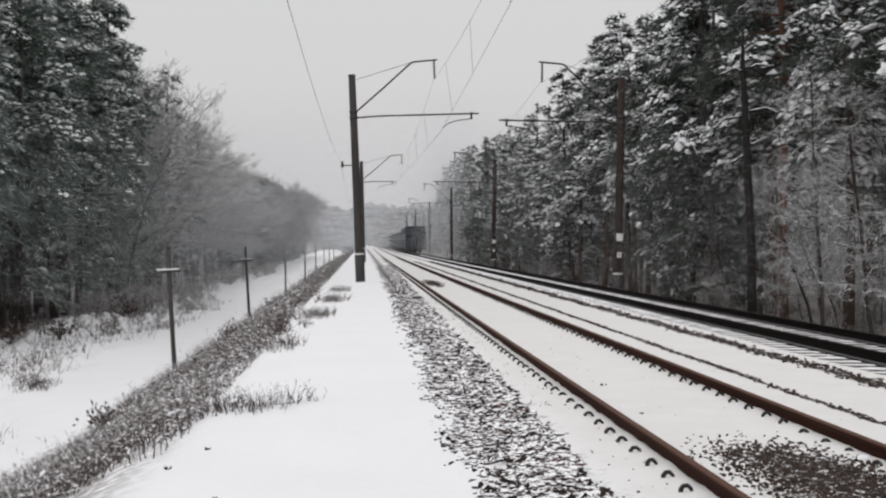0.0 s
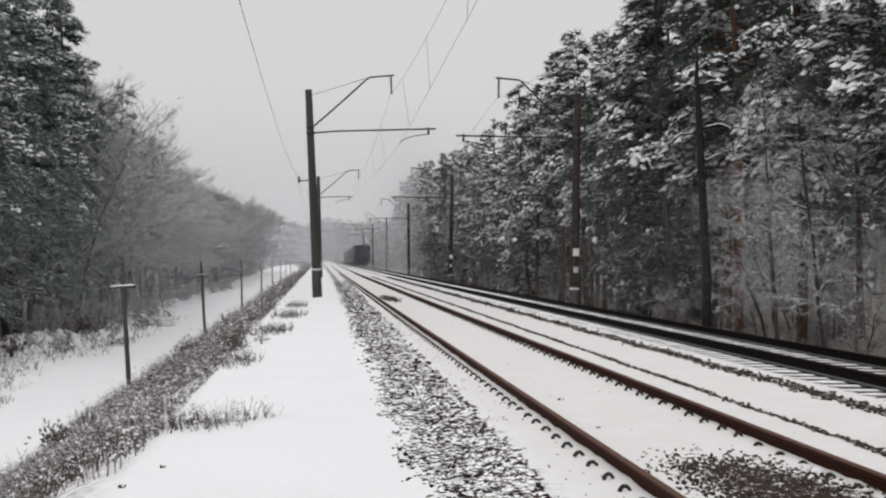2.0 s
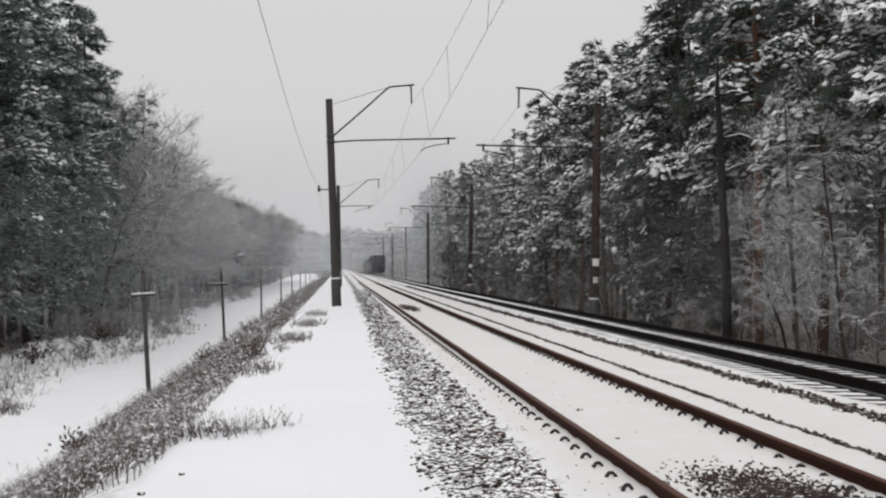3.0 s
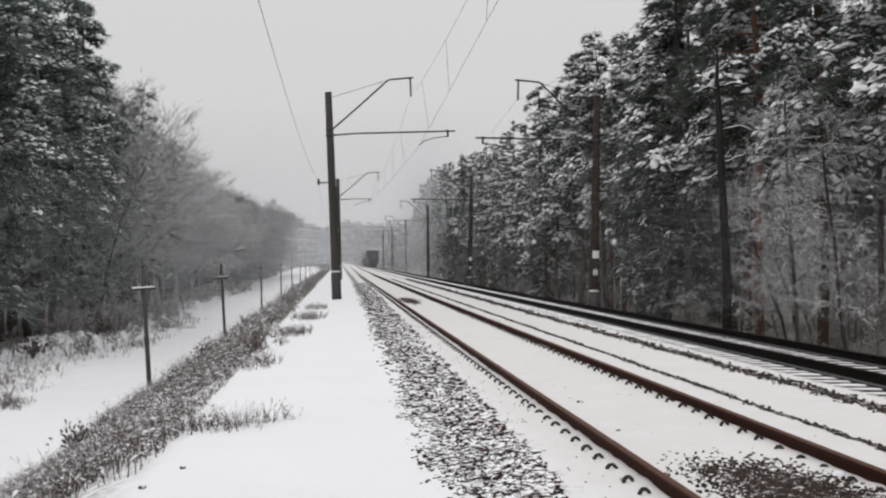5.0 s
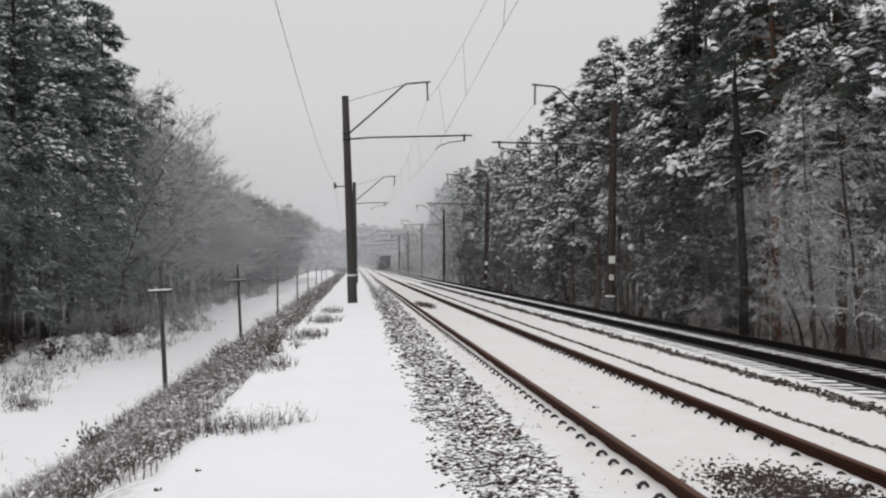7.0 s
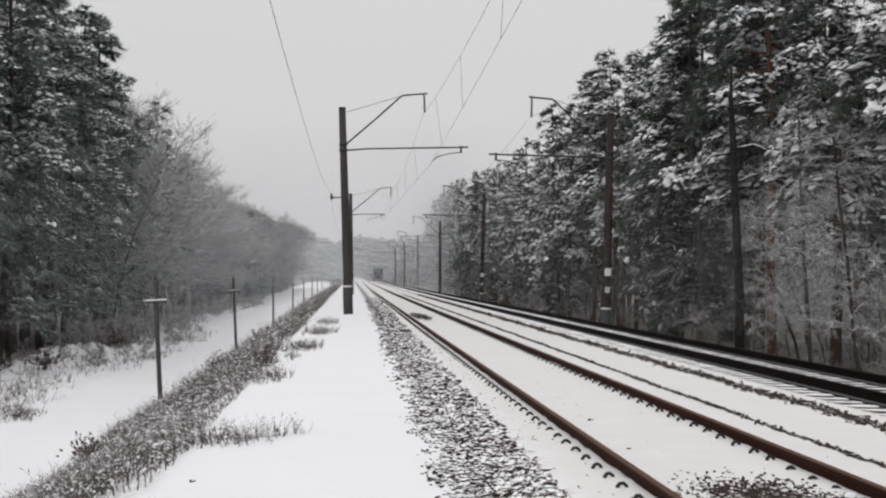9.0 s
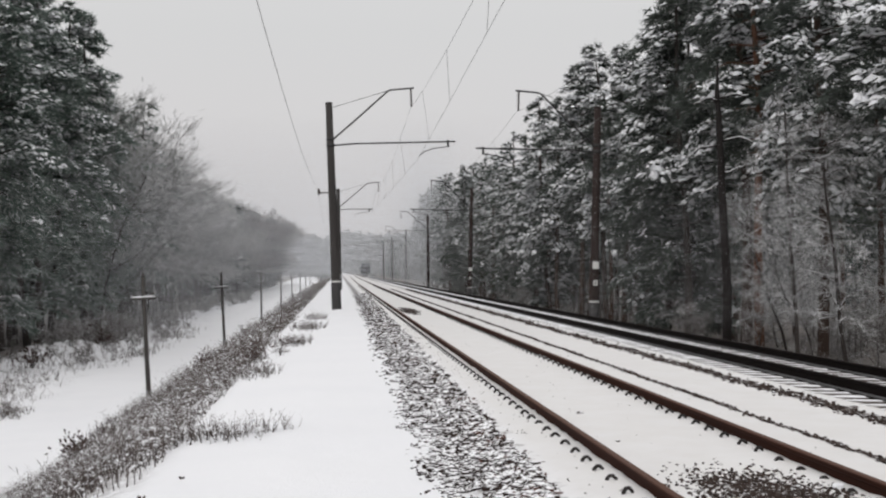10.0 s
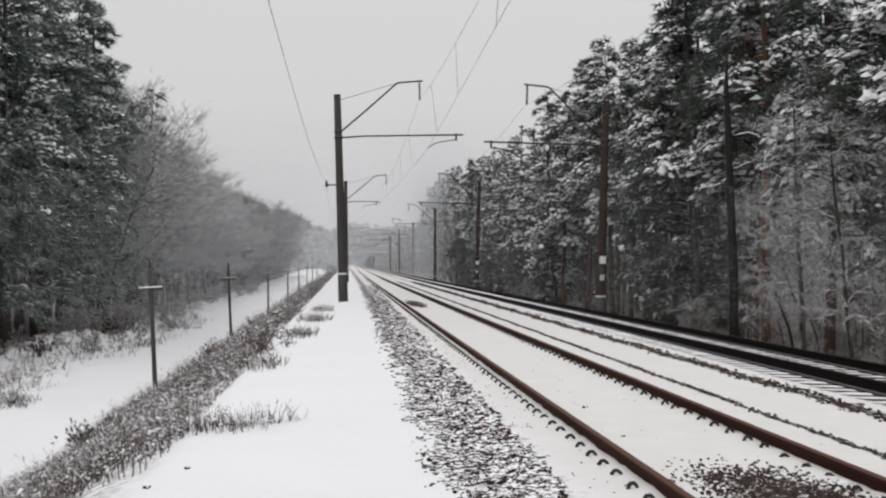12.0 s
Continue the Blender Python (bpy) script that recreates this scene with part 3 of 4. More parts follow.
# ---- trees ----
def tri_fans(centres, ways, length, width, count, r, spread=0.55):
    """Narrow needle sprays: count thin triangles from each centre, fanned about its way."""
    n = len(centres)
    c = np.repeat(centres, count, 0)
    w = np.repeat(ways, count, 0) + r.normal(0, spread, (n * count, 3)) * (1, 1, 0.7)
    w /= np.linalg.norm(w, axis=1)[:, None]
    side = np.cross(w, r.normal(0, 1, (n * count, 3)) + (0, 0, 0.8))
    side /= np.linalg.norm(side, axis=1)[:, None] + 1e-9
    ln = np.repeat(length, count)[:, None] * r.uniform(0.6, 1.2, (n * count, 1))
    wd = np.repeat(width, count)[:, None] * r.uniform(0.6, 1.3, (n * count, 1))
    start = c - w * ln * 0.35
    v = np.stack([start + side * wd, c + w * ln, start - side * wd], 1).reshape(-1, 3)
    f = np.arange(n * count * 3).reshape(-1, 3)
    return v, f


def snow_lumps(centres, ways, size, r):
    """Flattened drooping pads of snow, six-sided."""
    n = len(centres)
    a = np.arange(6) * math.pi / 3
    w = ways * (1, 1, 0.6) + r.normal(0, 0.35, ways.shape) * (1, 1, 0.25)
    w /= np.linalg.norm(w, axis=1)[:, None]
    side = np.cross(w, np.tile((0, 0, 1.0), (n, 1)))
    side /= np.linalg.norm(side, axis=1)[:, None] + 1e-9
    up = np.cross(side, w)
    k = r.uniform(0.6, 1.35, (n, 6, 1))
    ring = centres[:, None] + (w[:, None] * np.cos(a)[None, :, None] * 1.1 + side[:, None] * np.sin(a)[None, :, None] * 0.75) * size[:, None, None] * k
    ring[..., 2] -= (size * 0.16)[:, None]
    top = centres + up * (size * 0.42)[:, None]
    v = np.concatenate([ring, top[:, None]], 1).reshape(-1, 3)
    b = np.arange(n)[:, None] * 7
    f = np.concatenate([np.stack([b[:, 0] + i, b[:, 0] + (i + 1) % 6, b[:, 0] + 6], -1) for i in range(6)])
    return v, f


def conifer(seed, h, bare, reach, boughs, sprays, spray, droop=0.5, snow=0.55, taper=1.9, fans=8, pad=1.0, crown_dark=0.22):
    """Arrays of a pine or spruce: trunk tube, needle sprays, snow pads."""
    r = np.random.default_rng(seed)
    bend = r.normal(0, 0.25, (6, 2)).cumsum(0) * 0.5
    zs = np.linspace(0, h, 7)
    line = [(0, 0, -0.4)] + [(float(bend[i, 0]), float(bend[i, 1]), float(zs[i + 1])) for i in range(6)]
    rad = [0.0105 * h * (1 - 0.13 * i) for i in range(6)] + [0.02]
    pieces = [tube(line, rad, 7)]
    lx, ly, lz = np.array(line).T
    cs, ws, loads = [], [], []
    for i in range(boughs):
        u = (i + r.random()) / boughs
        z = bare + (h - bare) * u ** 0.95
        full = reach * (1 - u) ** (1 / taper) * (0.6 + 0.4 * min(1, u / 0.25)) + 0.3
        ln = full * r.uniform(0.6, 1.12)
        a = r.uniform(0, 2 * math.pi)
        lobe = 0.5 + 0.5 * math.sin(2 * a + u * 17 + seed) * math.cos(a * 3 - u * 11)
        load = (0.02 if lobe < 0.42 else 0.5 if lobe < 0.52 else 1.15) * (0.03 + 1.75 * min(1.0, max(0.0, (u - crown_dark) / 0.55)))
        ox, oy = np.interp(z, lz, lx), np.interp(z, lz, ly)
        rise = 0.25 + 0.5 * u
        sweep = r.uniform(0.7, 1.3) * droop

        def at(s):
            return np.stack([ox + math.cos(a) * ln * s, oy + math.sin(a) * ln * s, z + ln * (rise * s - sweep * s * s)], -1)
        if fans > 6:
            pieces.append(tube([tuple(q) for q in at(np.linspace(0, 1, 4))], [0.014 * ln + 0.012, 0.011 * ln, 0.007 * ln, 0.004], 3, False))
        elif fans > 4:
            pieces.append(tube([tuple(q) for q in at(np.linspace(0, 1, 3))], [0.016 * ln + 0.012, 0.011 * ln, 0.004], 3, False))
        m = max(3, int(sprays * (0.45 + 0.75 * ln / (reach + 0.35))))
        s = 0.22 + 0.8 * r.random(m) ** 0.75
        c = at(s)
        spread = r.normal(0, 1, m) * 0.24 * ln * (1.1 - 0.5 * s)
        c[:, 0] += -math.sin(a) * spread
        c[:, 1] += math.cos(a) * spread
        c[:, 2] += r.normal(0, 0.045 * ln, m) - np.abs(spread) * 0.3
        tang = np.stack([math.cos(a) - math.sin(a) * spread / ln * 2, math.sin(a) + math.cos(a) * spread / ln * 2, rise - 2 * sweep * s], -1)
        tang /= np.linalg.norm(tang, axis=1)[:, None]
        cs.append(c)
        ws.append(tang)
        loads.append(load * np.clip((s - 0.35) / 0.3, 0.05, 1.2))
    cs, ws = np.concatenate(cs), np.concatenate(ws)
    size = spray * r.uniform(0.7, 1.3, len(cs))
    green = tri_fans(cs, ws, size, size * (0.085 if fans > 6 else 0.15 if fans > 4 else 0.2), fans, r)
    keep = r.random(len(cs)) < np.concatenate(loads) * snow * 3.2
    kc, kw, ks = cs[keep], ws[keep], size[keep]
    if fans > 4:
        kc, kw, ks = np.repeat(kc, 3, 0), np.repeat(kw, 3, 0), np.repeat(ks, 3) * 0.62
        kc = kc + r.normal(0, 1, kc.shape) * (1, 1, 0.45) * (ks * 0.42)[:, None]
    white = snow_lumps(kc + (0, 0, 0.05 * spray), kw, pad * np.minimum(ks * r.uniform(0.2, 0.6, len(ks)), 0.26 if fans > 4 else 1.0), r)
    return joined(pieces), green, white


def broadleaf(seed, h, levels=4, twigs=700, twig=0.5, lean=0.0, low=0.3, kin=(8, 4, 2, 2), thin=1.0, wild=0.13):
    """Arrays of a leafless tree: branching wood, and fine frosted twigs."""
    r = np.random.default_rng(seed)
    pieces, ends = [], []

    def grow(p, d, ln, rad, level):
        pts, q, way = [tuple(p)], np.array(p, float), np.array(d, float)
        for _ in range(3):
            way = way + r.normal(0, wild, 3) + (0, 0, 0.05 if level < 2 else -0.05)
            way /= np.linalg.norm(way)
            q = q + way * ln / 3
            pts.append(tuple(q))
        pieces.append(tube(pts, [rad, rad * 0.85, rad * 0.7, rad * 0.5], 6 if level == 0 else 3, False))
        if level >= 1:
            ends.append((np.array(pts[1]), way, ln)), ends.append((np.array(pts[2]), way, ln)), ends.append((q, way, ln))
        if level == levels - 1:
            return
        kids = kin[level]
        for k in range(kids):
            s = low + (1 - low) * (k + r.random()) / kids if level == 0 else 0.35 + 0.65 * r.random()
            i = min(2, int(s * 3))
            st = np.array(pts[i]) + (np.array(pts[i + 1]) - np.array(pts[i])) * (s * 3 - i)
            side = r.normal(0, 1, 3) * (1, 1, 0.25)
            side /= np.linalg.norm(side)
            nd = way * (0.55 if level == 0 else 0.7) + side * 0.8 + (0, 0, 0.1)
            nd /= np.linalg.norm(nd)
            grow(st, nd, ln * (0.42 if level == 0 else 0.62) * r.uniform(0.7, 1.15) * (1.15 - 0.45 * s if level == 0 else 1), rad * (0.4 if level == 0 else 0.55), level + 1)
    grow((0, 0, -0.3), (lean, 0, 1), h * 0.85, (0.0085 * h + 0.02) * thin, 0)
    pick = r.integers(0, len(ends), twigs)
    c = np.array([ends[i][0] for i in pick]) + r.normal(0, 1, (twigs, 3)) * np.array([ends[i][2] for i in pick])[:, None] * 0.15
    w = np.array([ends[i][1] for i in pick]) + r.normal(0, 0.28, (twigs, 3)) + (0, 0, 0.25)
    w /= np.linalg.norm(w, axis=1)[:, None]
    size = twig * r.uniform(0.6, 1.5, twigs)
    return joined(pieces), tri_fans(c, w, size, size * 0.014 + 0.004, 3, r, 0.28)


RIGHT, LEFT = "woods beside the far track", "woods across the clearing"


def add_tree(name, label, arrays, bark, group):
    """Builds a tree once, below the ground's far side; copies are set later."""
    ob = thing(name, label, "tree", group)
    names = ("trunk", "crown", "crown_snow")
    for nm, (v, f), mat in zip(names, arrays, (bark, (SHADED_NEEDLES if group == RIGHT else NEEDLES) if len(arrays) == 3 else TWIG if name == "shrub" else FROSTED, SNOW)):
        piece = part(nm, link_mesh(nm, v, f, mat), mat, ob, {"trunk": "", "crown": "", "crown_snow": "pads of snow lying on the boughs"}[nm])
        if nm != "trunk":
            tagged(piece, kind="stuff")
    return ob


PINE, SPRUCE, BARE = "tall pine with drooping snow-laden boughs", "dark conifer with boughs loaded with snow", "leafless tree with frost-white twigs"
fine_pines = [conifer(11 + k, 19 + 1.5 * k, (5.0, 8.5, 2.6, 7.5)[k], (3.5, 3.3, 3.8, 3.2)[k], 64, 26, 0.50, 0.6, 0.62, fans=12) for k in range(4)]
right_pines = [conifer(11 + k, 19 + 1.5 * k, (5.0, 8.5, 2.2, 7.5)[k], (3.5, 3.3, 3.8, 3.2)[k], 66, 28, 0.50, 0.62, 0.95, pad=1.35, fans=12, crown_dark=-0.05) for k in range(4)]
dark_spruce = conifer(19, 20, 1.6, 3.9, 78, 26, 0.55, 0.72, 0.5, pad=1.2, fans=12, taper=1.5, crown_dark=0.26)
mid_pines = [conifer(31 + k, 20 + 1.4 * k, (4.0, 7.0, 3.0)[k], (3.7, 3.4, 3.8)[k], 46, 11, 0.78, 0.58, 0.62, fans=5) for k in range(3)]
far_pines = [conifer(51 + k, 20 + 1.5 * k, (4.0, 6.0)[k], 3.5, 34, 5, 1.35, 0.55, 0.55, fans=4) for k in range(2)]
dim_pines = [conifer(61 + k, 20 + 1.5 * k, 2.0, 3.8, 22, 4, 2.1, 0.5, 0.12, fans=3) for k in range(2)]
mid_bare = [broadleaf(81 + k, 19 + 1.5 * k, 4, 3800, 0.7, low=0.22, kin=(11, 5, 3, 2), thin=0.62) for k in range(3)]
far_bare = [broadleaf(91 + k, 20, 3, 1000, 1.4, low=0.2, kin=(10, 5, 2, 2), thin=0.6) for k in range(2)]
shrubs = [broadleaf(101 + k, 2.4 + 0.5 * k, 3, 380, 0.28, low=0.05) for k in range(3)]
used = {}


def plant(kind, arrays, x, y, scale, name, label, bark, group):
    """The first of a kind is built, the rest are copies."""
    m = pose(x, y, float(ground_z(x, y)) - 0.05, random.uniform(-1.5, 1.5), random.uniform(-1.5, 1.5), random.uniform(0, 360))
    key = (kind, name, group)
    if key not in used:
        used[key] = add_tree(name, label, arrays, bark, group)
        ob = used[key]
        ob.matrix_basis = m
    else:
        ob = copy_thing(used[key], m)
    ob.scale = (scale * random.uniform(0.92, 1.08), scale * random.uniform(0.92, 1.08), scale)
    return ob


trng = random.Random(12)


def woods_right():
    for x, y, k, s in ((17.3, 34.5, 1, 0.95), (17.6, 42.0, 3, 0.93), (17.2, 47.4, 1, 1.02), (18.6, 53.0, 3, 1.0), (19.6, 57.6, 2, 1.0), (17.6, 62.5, 0, 0.97)):
        orange = y == 47.4
        plant(("orange" if orange else "fine", k), right_pines[k], x, y, s, "pine_tree", "tall pine with an orange-brown trunk and snowy crown" if orange else PINE, ORANGE_BARK if orange else BARK, RIGHT)
    for x, y, s in ((16.6, 55.5, 0.98), (18.4, 61.0, 0.95), (17.0, 104.0, 0.70), (16.6, 111.0, 0.66), (16.2, 150.0, 0.86), (16.8, 156.0, 0.84)):
        plant(("dark", 0), dark_spruce, x, y, s, "spruce_tree", "dark spruce with snow on its upper boughs only", DARK_BARK, RIGHT)
    for row, x0 in enumerate((17.2, 20.6, 24.5, 29.5)):
        y = 29.0 + row * 5 if row else 66.0
        while y < 236:
            x = x0 + trng.uniform(-1.2, 1.2)
            k = trng.randrange(12)
            s = trng.uniform(0.74, 0.90) * (0.88 if 88 < y < 142 else 1.0)
            if y < 88 and row > 0:
                k = 1 + 2 * (k % 2)
                y += trng.uniform(3.5, 7.0)
            if row < 2 and y < 95:
                plant(("fine", k % 4), right_pines[k % 4], x, y, s, "pine_tree", PINE, BARK if k % 3 else DARK_BARK, RIGHT)
            elif (row < 2 and y < 170) or row < 1 or y < 88:
                plant(("mid", 1 if y < 88 else k % 3), mid_pines[1 if y < 88 else k % 3], x, y, s * 0.97, "pine_tree", PINE, BARK, RIGHT)
            else:
                plant(("far", k % 2), far_pines[k % 2], x, y, s, "pine_tree", SPRUCE, BARK, RIGHT)
            y += trng.uniform(2.9, 4.6) * (1 if row < 2 else 1.25)


def woods_left():
    for x, y, k, s in ((-24.6, 88, 0, 1.4), (-24.6, 97, 2, 1.36), (-24.4, 105, 0, 1.34), (-25.0, 113, 2, 1.22), (-25.5, 121, 0, 1.25), (-24.8, 130, 2, 1.12), (-25.0, 141, 0, 1.08)):
        plant(("fineL", k), fine_pines[k], x, y, s, "pine_tree", SPRUCE, DARK_BARK, LEFT)
    for row, x0 in enumerate((-25.0, -28.5, -33.0, -39.0)):
        y = 62.0 + row * 4
        while y < 262:
            x = x0 + trng.uniform(-1.3, 1.3)
            k = trng.randrange(12)
            s = trng.uniform(0.98, 1.22)
            leafless = y > 118 and trng.random() < (0.4 if y < 160 else 0.75)
            s *= np.interp(y, (118, 150, 185, 220, 262), (1.02, 1.02, 0.98, 0.82, 0.78)) * (0.97 if leafless else 1.0)
            if leafless:
                if row < 3:
                    plant(("midbare", k % 3), mid_bare[k % 3], x, y, s * 1.0, "bare_tree", BARE, DARK_BARK, LEFT)
                else:
                    plant(("farbare", k % 2), far_bare[k % 2], x, y, s * 0.92, "bare_tree", BARE, DARK_BARK, LEFT)
            elif row < 1 and y < 118:
                plant(("fineL", k % 4), fine_pines[k % 4], x, y, s * 1.24, "pine_tree", SPRUCE, DARK_BARK, LEFT)
            else:
                plant(("midL", k % 3), mid_pines[k % 3], x, y, s, "pine_tree", SPRUCE, DARK_BARK, LEFT)
            y += trng.uniform(3.0, 4.8) * (1 if row < 2 else 1.2)


def snow_lined_tree(x, y, h, seed):
    """A crooked leafless tree whose every bough carries a line of snow."""
    r = np.random.default_rng(seed)
    wood, white, tips = [], [], []

    def grow(p, way, ln, rad, level):
        pts = [np.array(p, float)]
        way = np.array(way, float)
        for _ in range(4):
            way = way + r.normal(0, 0.2 if level else 0.07, 3) + (0, 0, (0.0, -0.10, -0.16, -0.12)[level])
            way /= np.linalg.norm(way)
            pts.append(pts[-1] + way * ln / 4)
        radii = [rad * k for k in (1.0, 0.88, 0.75, 0.6, 0.4)]
        wood.append(tube([tuple(q) for q in pts], radii, 7 if level == 0 else 4, False))
        if level:
            white.append(tube([tuple(q + (0, 0, rr * 0.9)) for q, rr in zip(pts, radii)], [rr * 0.66 + 0.001 for rr in radii], 4, False))
            tips.extend((q, way, ln) for q in pts[2:])
        if level == 3:
            return
        for k in range((30, 6, 4)[level]):
            t = (0.25 + 0.75 * (k + r.random()) / 30 if level == 0 else 0.25 + 0.75 * r.random()) * 4
            i = min(3, int(t))
            side = r.normal(0, 1, 3) * (1, 1, 0.3)
            side /= np.linalg.norm(side)
            nd = way * (0.35 if level == 0 else 0.75) + side * 0.85 + (0, 0, 0.3)
            grow(pts[i] + (pts[i + 1] - pts[i]) * (t - i), nd / np.linalg.norm(nd), ln * (0.17 * (1.25 - 0.1 * t) if level == 0 else 0.5) * r.uniform(0.7, 1.25), rad * (0.28 if level == 0 else 0.6), level + 1)
    grow((0, 0, -0.3), (r.normal(0, 0.08), 0, 1), h, 0.0085 * h, 0)
    ob = thing("bare_tree", "crooked leafless tree with snow lying along every bough", "tree", RIGHT, at=pose(x, y, float(ground_z(x, y))))
    v, f = joined(wood)
    part("trunk", link_mesh("trunk", v, f, DARK_BARK), None, ob)
    v, f = joined(white)
    tagged(part("bough_snow", link_mesh("bough_snow", v, f, SNOW), None, ob, "snow lying along the boughs"), kind="stuff")
    pick = r.integers(0, len(tips), 1500)
    c = np.array([tips[i][0] for i in pick]) + r.normal(0, 0.06, (1500, 3))
    w = np.array([tips[i][1] for i in pick]) + r.normal(0, 0.5, (1500, 3))
    w /= np.linalg.norm(w, axis=1)[:, None]
    v, f = tri_fans(c, w, r.uniform(0.15, 0.45, 1500), np.full(1500, 0.008), 2, r)
    tagged(part("crown", link_mesh("crown", v, f, FROSTED), None, ob), kind="stuff")


def edge_growth():
    """Frosted shrubs and small leafless trees along both edges of the woods."""
    for x, y, h, seed in ((15.9, 40.0, 9.6, 3), (16.7, 37.6, 8.8, 5), (17.4, 44.5, 7.0, 8), (19.0, 46.0, 5.5, 17)):
        snow_lined_tree(x, y, h, seed)
    for _ in range(16):
        y = 44 + 60 * trng.random() ** 1.3
        plant(("under", trng.randrange(3)), mid_bare[trng.randrange(3)], max(22.0, y * 0.37) + trng.uniform(0, 14), y, trng.uniform(0.2, 0.36), "bare_tree", "slender young leafless tree white with frost", FROSTED_BARK, RIGHT)
    for _ in range(70):
        y = 40 + 150 * trng.random() ** 1.7
        plant(("shrub", trng.randrange(3)), shrubs[trng.randrange(3)], 16.5 + trng.uniform(-1.5, 9.0), y, trng.uniform(0.5, 1.1), "shrub", "leafless shrub white with frost at the wood's edge", DARK_BARK, "shrubs by the far track")
    for x, y, s in ((-14.4, 53, 0.36), (-15.4, 55, 0.30), (-13.7, 51.8, 0.26), (-17.0, 63, 0.34), (-16.2, 67, 0.3)):
        plant(("shrubL", trng.randrange(3)), shrubs[trng.randrange(3)], x, y, s, "shrub", "leafless shrub white with frost in the snowy clearing", DARK_BARK, "shrubs in the clearing")
    for _ in range(46):
        plant(("shrubL", trng.randrange(3)), shrubs[trng.randrange(3)], trng.uniform(-20.5, -15.5), trng.uniform(78, 135), trng.uniform(0.3, 0.75), "shrub", "leafless shrub white with frost in the snowy clearing", DARK_BARK, "shrubs in the clearing")
    for _ in range(80):
        y = 84 + 180 * trng.random() ** 1.4
        plant(("shrubL", trng.randrange(3)), shrubs[trng.randrange(3)], -21.5 + trng.uniform(-2.0, 3.2), y, trng.uniform(0.5, 1.25), "shrub", "leafless shrub white with frost in the snowy clearing", DARK_BARK, "shrubs in the clearing")


def black_trunk():
    """The slender dark trunk that stands clear of the wood's edge."""
    x, y = 14.0, 42.0
    ob = thing("pine_tree", "slender nearly black pine trunk with bare crooked limbs", "tree", RIGHT, at=pose(x, y, float(ground_z(x, y))))
    tube_part("trunk", [(0, 0, -0.3), (0.05, 0, 3), (-0.1, 0, 6.5), (-0.16, 0, 8.5), (-0.24, 0, 10.2), (-0.2, 0, 11.2)], [0.185, 0.165, 0.145, 0.125, 0.085, 0.03], BLACK_BARK, ob, "", 9)
    for z, d, up, sag in ((9.85, -1.05, -0.12, 0.10), (9.95, 0.95, 0.10, 0.04), (8.2, -1.35, -0.42, 0.16), (8.35, 1.05, -0.02, 0.14), (6.75, -0.9, -0.35, 0.05), (7.2, 0.7, 0.25, -0.05)):
        line = [(-0.2 + (d + 0.2) * k, 0.12 * math.sin(3 * k + z), z + up * k + sag * math.sin(3.1 * k) + 0.04 * math.sin(9 * k + z)) for k in (0, 0.2, 0.4, 0.6, 0.8, 1.0)]
        tube_part("limb", line, [0.05, 0.042, 0.036, 0.03, 0.022, 0.012], BLACK_BARK, ob, "snow-lined limb", 6)
        tube_part("limb_snow", [(p[0], p[1], p[2] + 0.04) for p in line[1:]], [0.012, 0.026, 0.020, 0.022, 0.010], SNOW, ob, "snow along the limb", 5)


def merged_woods(name, label, spots):
    """Far trees as one mass. spots: (arrays, x, y, scale)."""
    vs, fs, ms, n = [], [], [], 0
    for arrays, x, y, s in spots:
        a = trng.uniform(0, 6.28)
        rot = np.array([[math.cos(a), math.sin(a), 0], [-math.sin(a), math.cos(a), 0], [0, 0, 1]]) * s
        for (v, f), mi in zip(arrays, (0, 1, 3) if len(arrays) == 3 else (0, 2)):
            vs.append(np.asarray(v) @ rot + (x, y, float(ground_z(x, y)) - 0.1))
            fs.extend(tuple(int(i) + n for i in q) for q in f)
            ms.extend([mi] * len(f))
            n += len(v)
    me = link_mesh(name, np.concatenate(vs), fs, [DARK_BARK, DIM_NEEDLES, DIM_TWIG, SNOW], ms)
    return tagged(new(name, me), label, "woods", kind="stuff")


def far_woods():
    spots = []
    for x0, y in ((28, 240), (33, 243), (39, 241)):
        while y < 640:
            spots.append((dim_pines[trng.randrange(2)], x0 + trng.uniform(-1.5, 1.5), y, trng.uniform(0.72, 0.95)))
            y += trng.uniform(4, 7)
    for _ in range(40):
        spots.append((dim_pines[trng.randrange(2)], trng.uniform(34, 50), trng.uniform(50, 150), trng.uniform(0.6, 0.85)))
    for _ in range(40):
        spots.append((far_bare[trng.randrange(2)], trng.uniform(46, 75), trng.uniform(60, 190), trng.uniform(0.55, 0.8)))
    merged_woods("woods_beside_track", "hazy snow-covered pine woods along the far track", spots)
    spots = []
    for x0 in (-24.5, -28, -33):
        y = 262
        while y < 452:
            spots.append((far_bare[trng.randrange(2)] if trng.random() < 0.5 else dim_pines[trng.randrange(2)], x0 + trng.uniform(-1.5, 1.5), y, trng.uniform(0.98, 1.1)))
            y += trng.uniform(3.0, 5)
    merged_woods("woods_across_clearing", "hazy frosted mixed woods across the clearing", spots)
    spots = []
    for y0 in (735, 765, 800):
        x = -200
        while x < 200:
            spots.append((dim_pines[trng.randrange(2)], x, y0 + trng.uniform(-12, 12), trng.uniform(1.2, 1.27)))
            x += trng.uniform(1.6, 2.6)
    merged_woods("distant_woods", "pale distant woods closing the view in mist", spots)


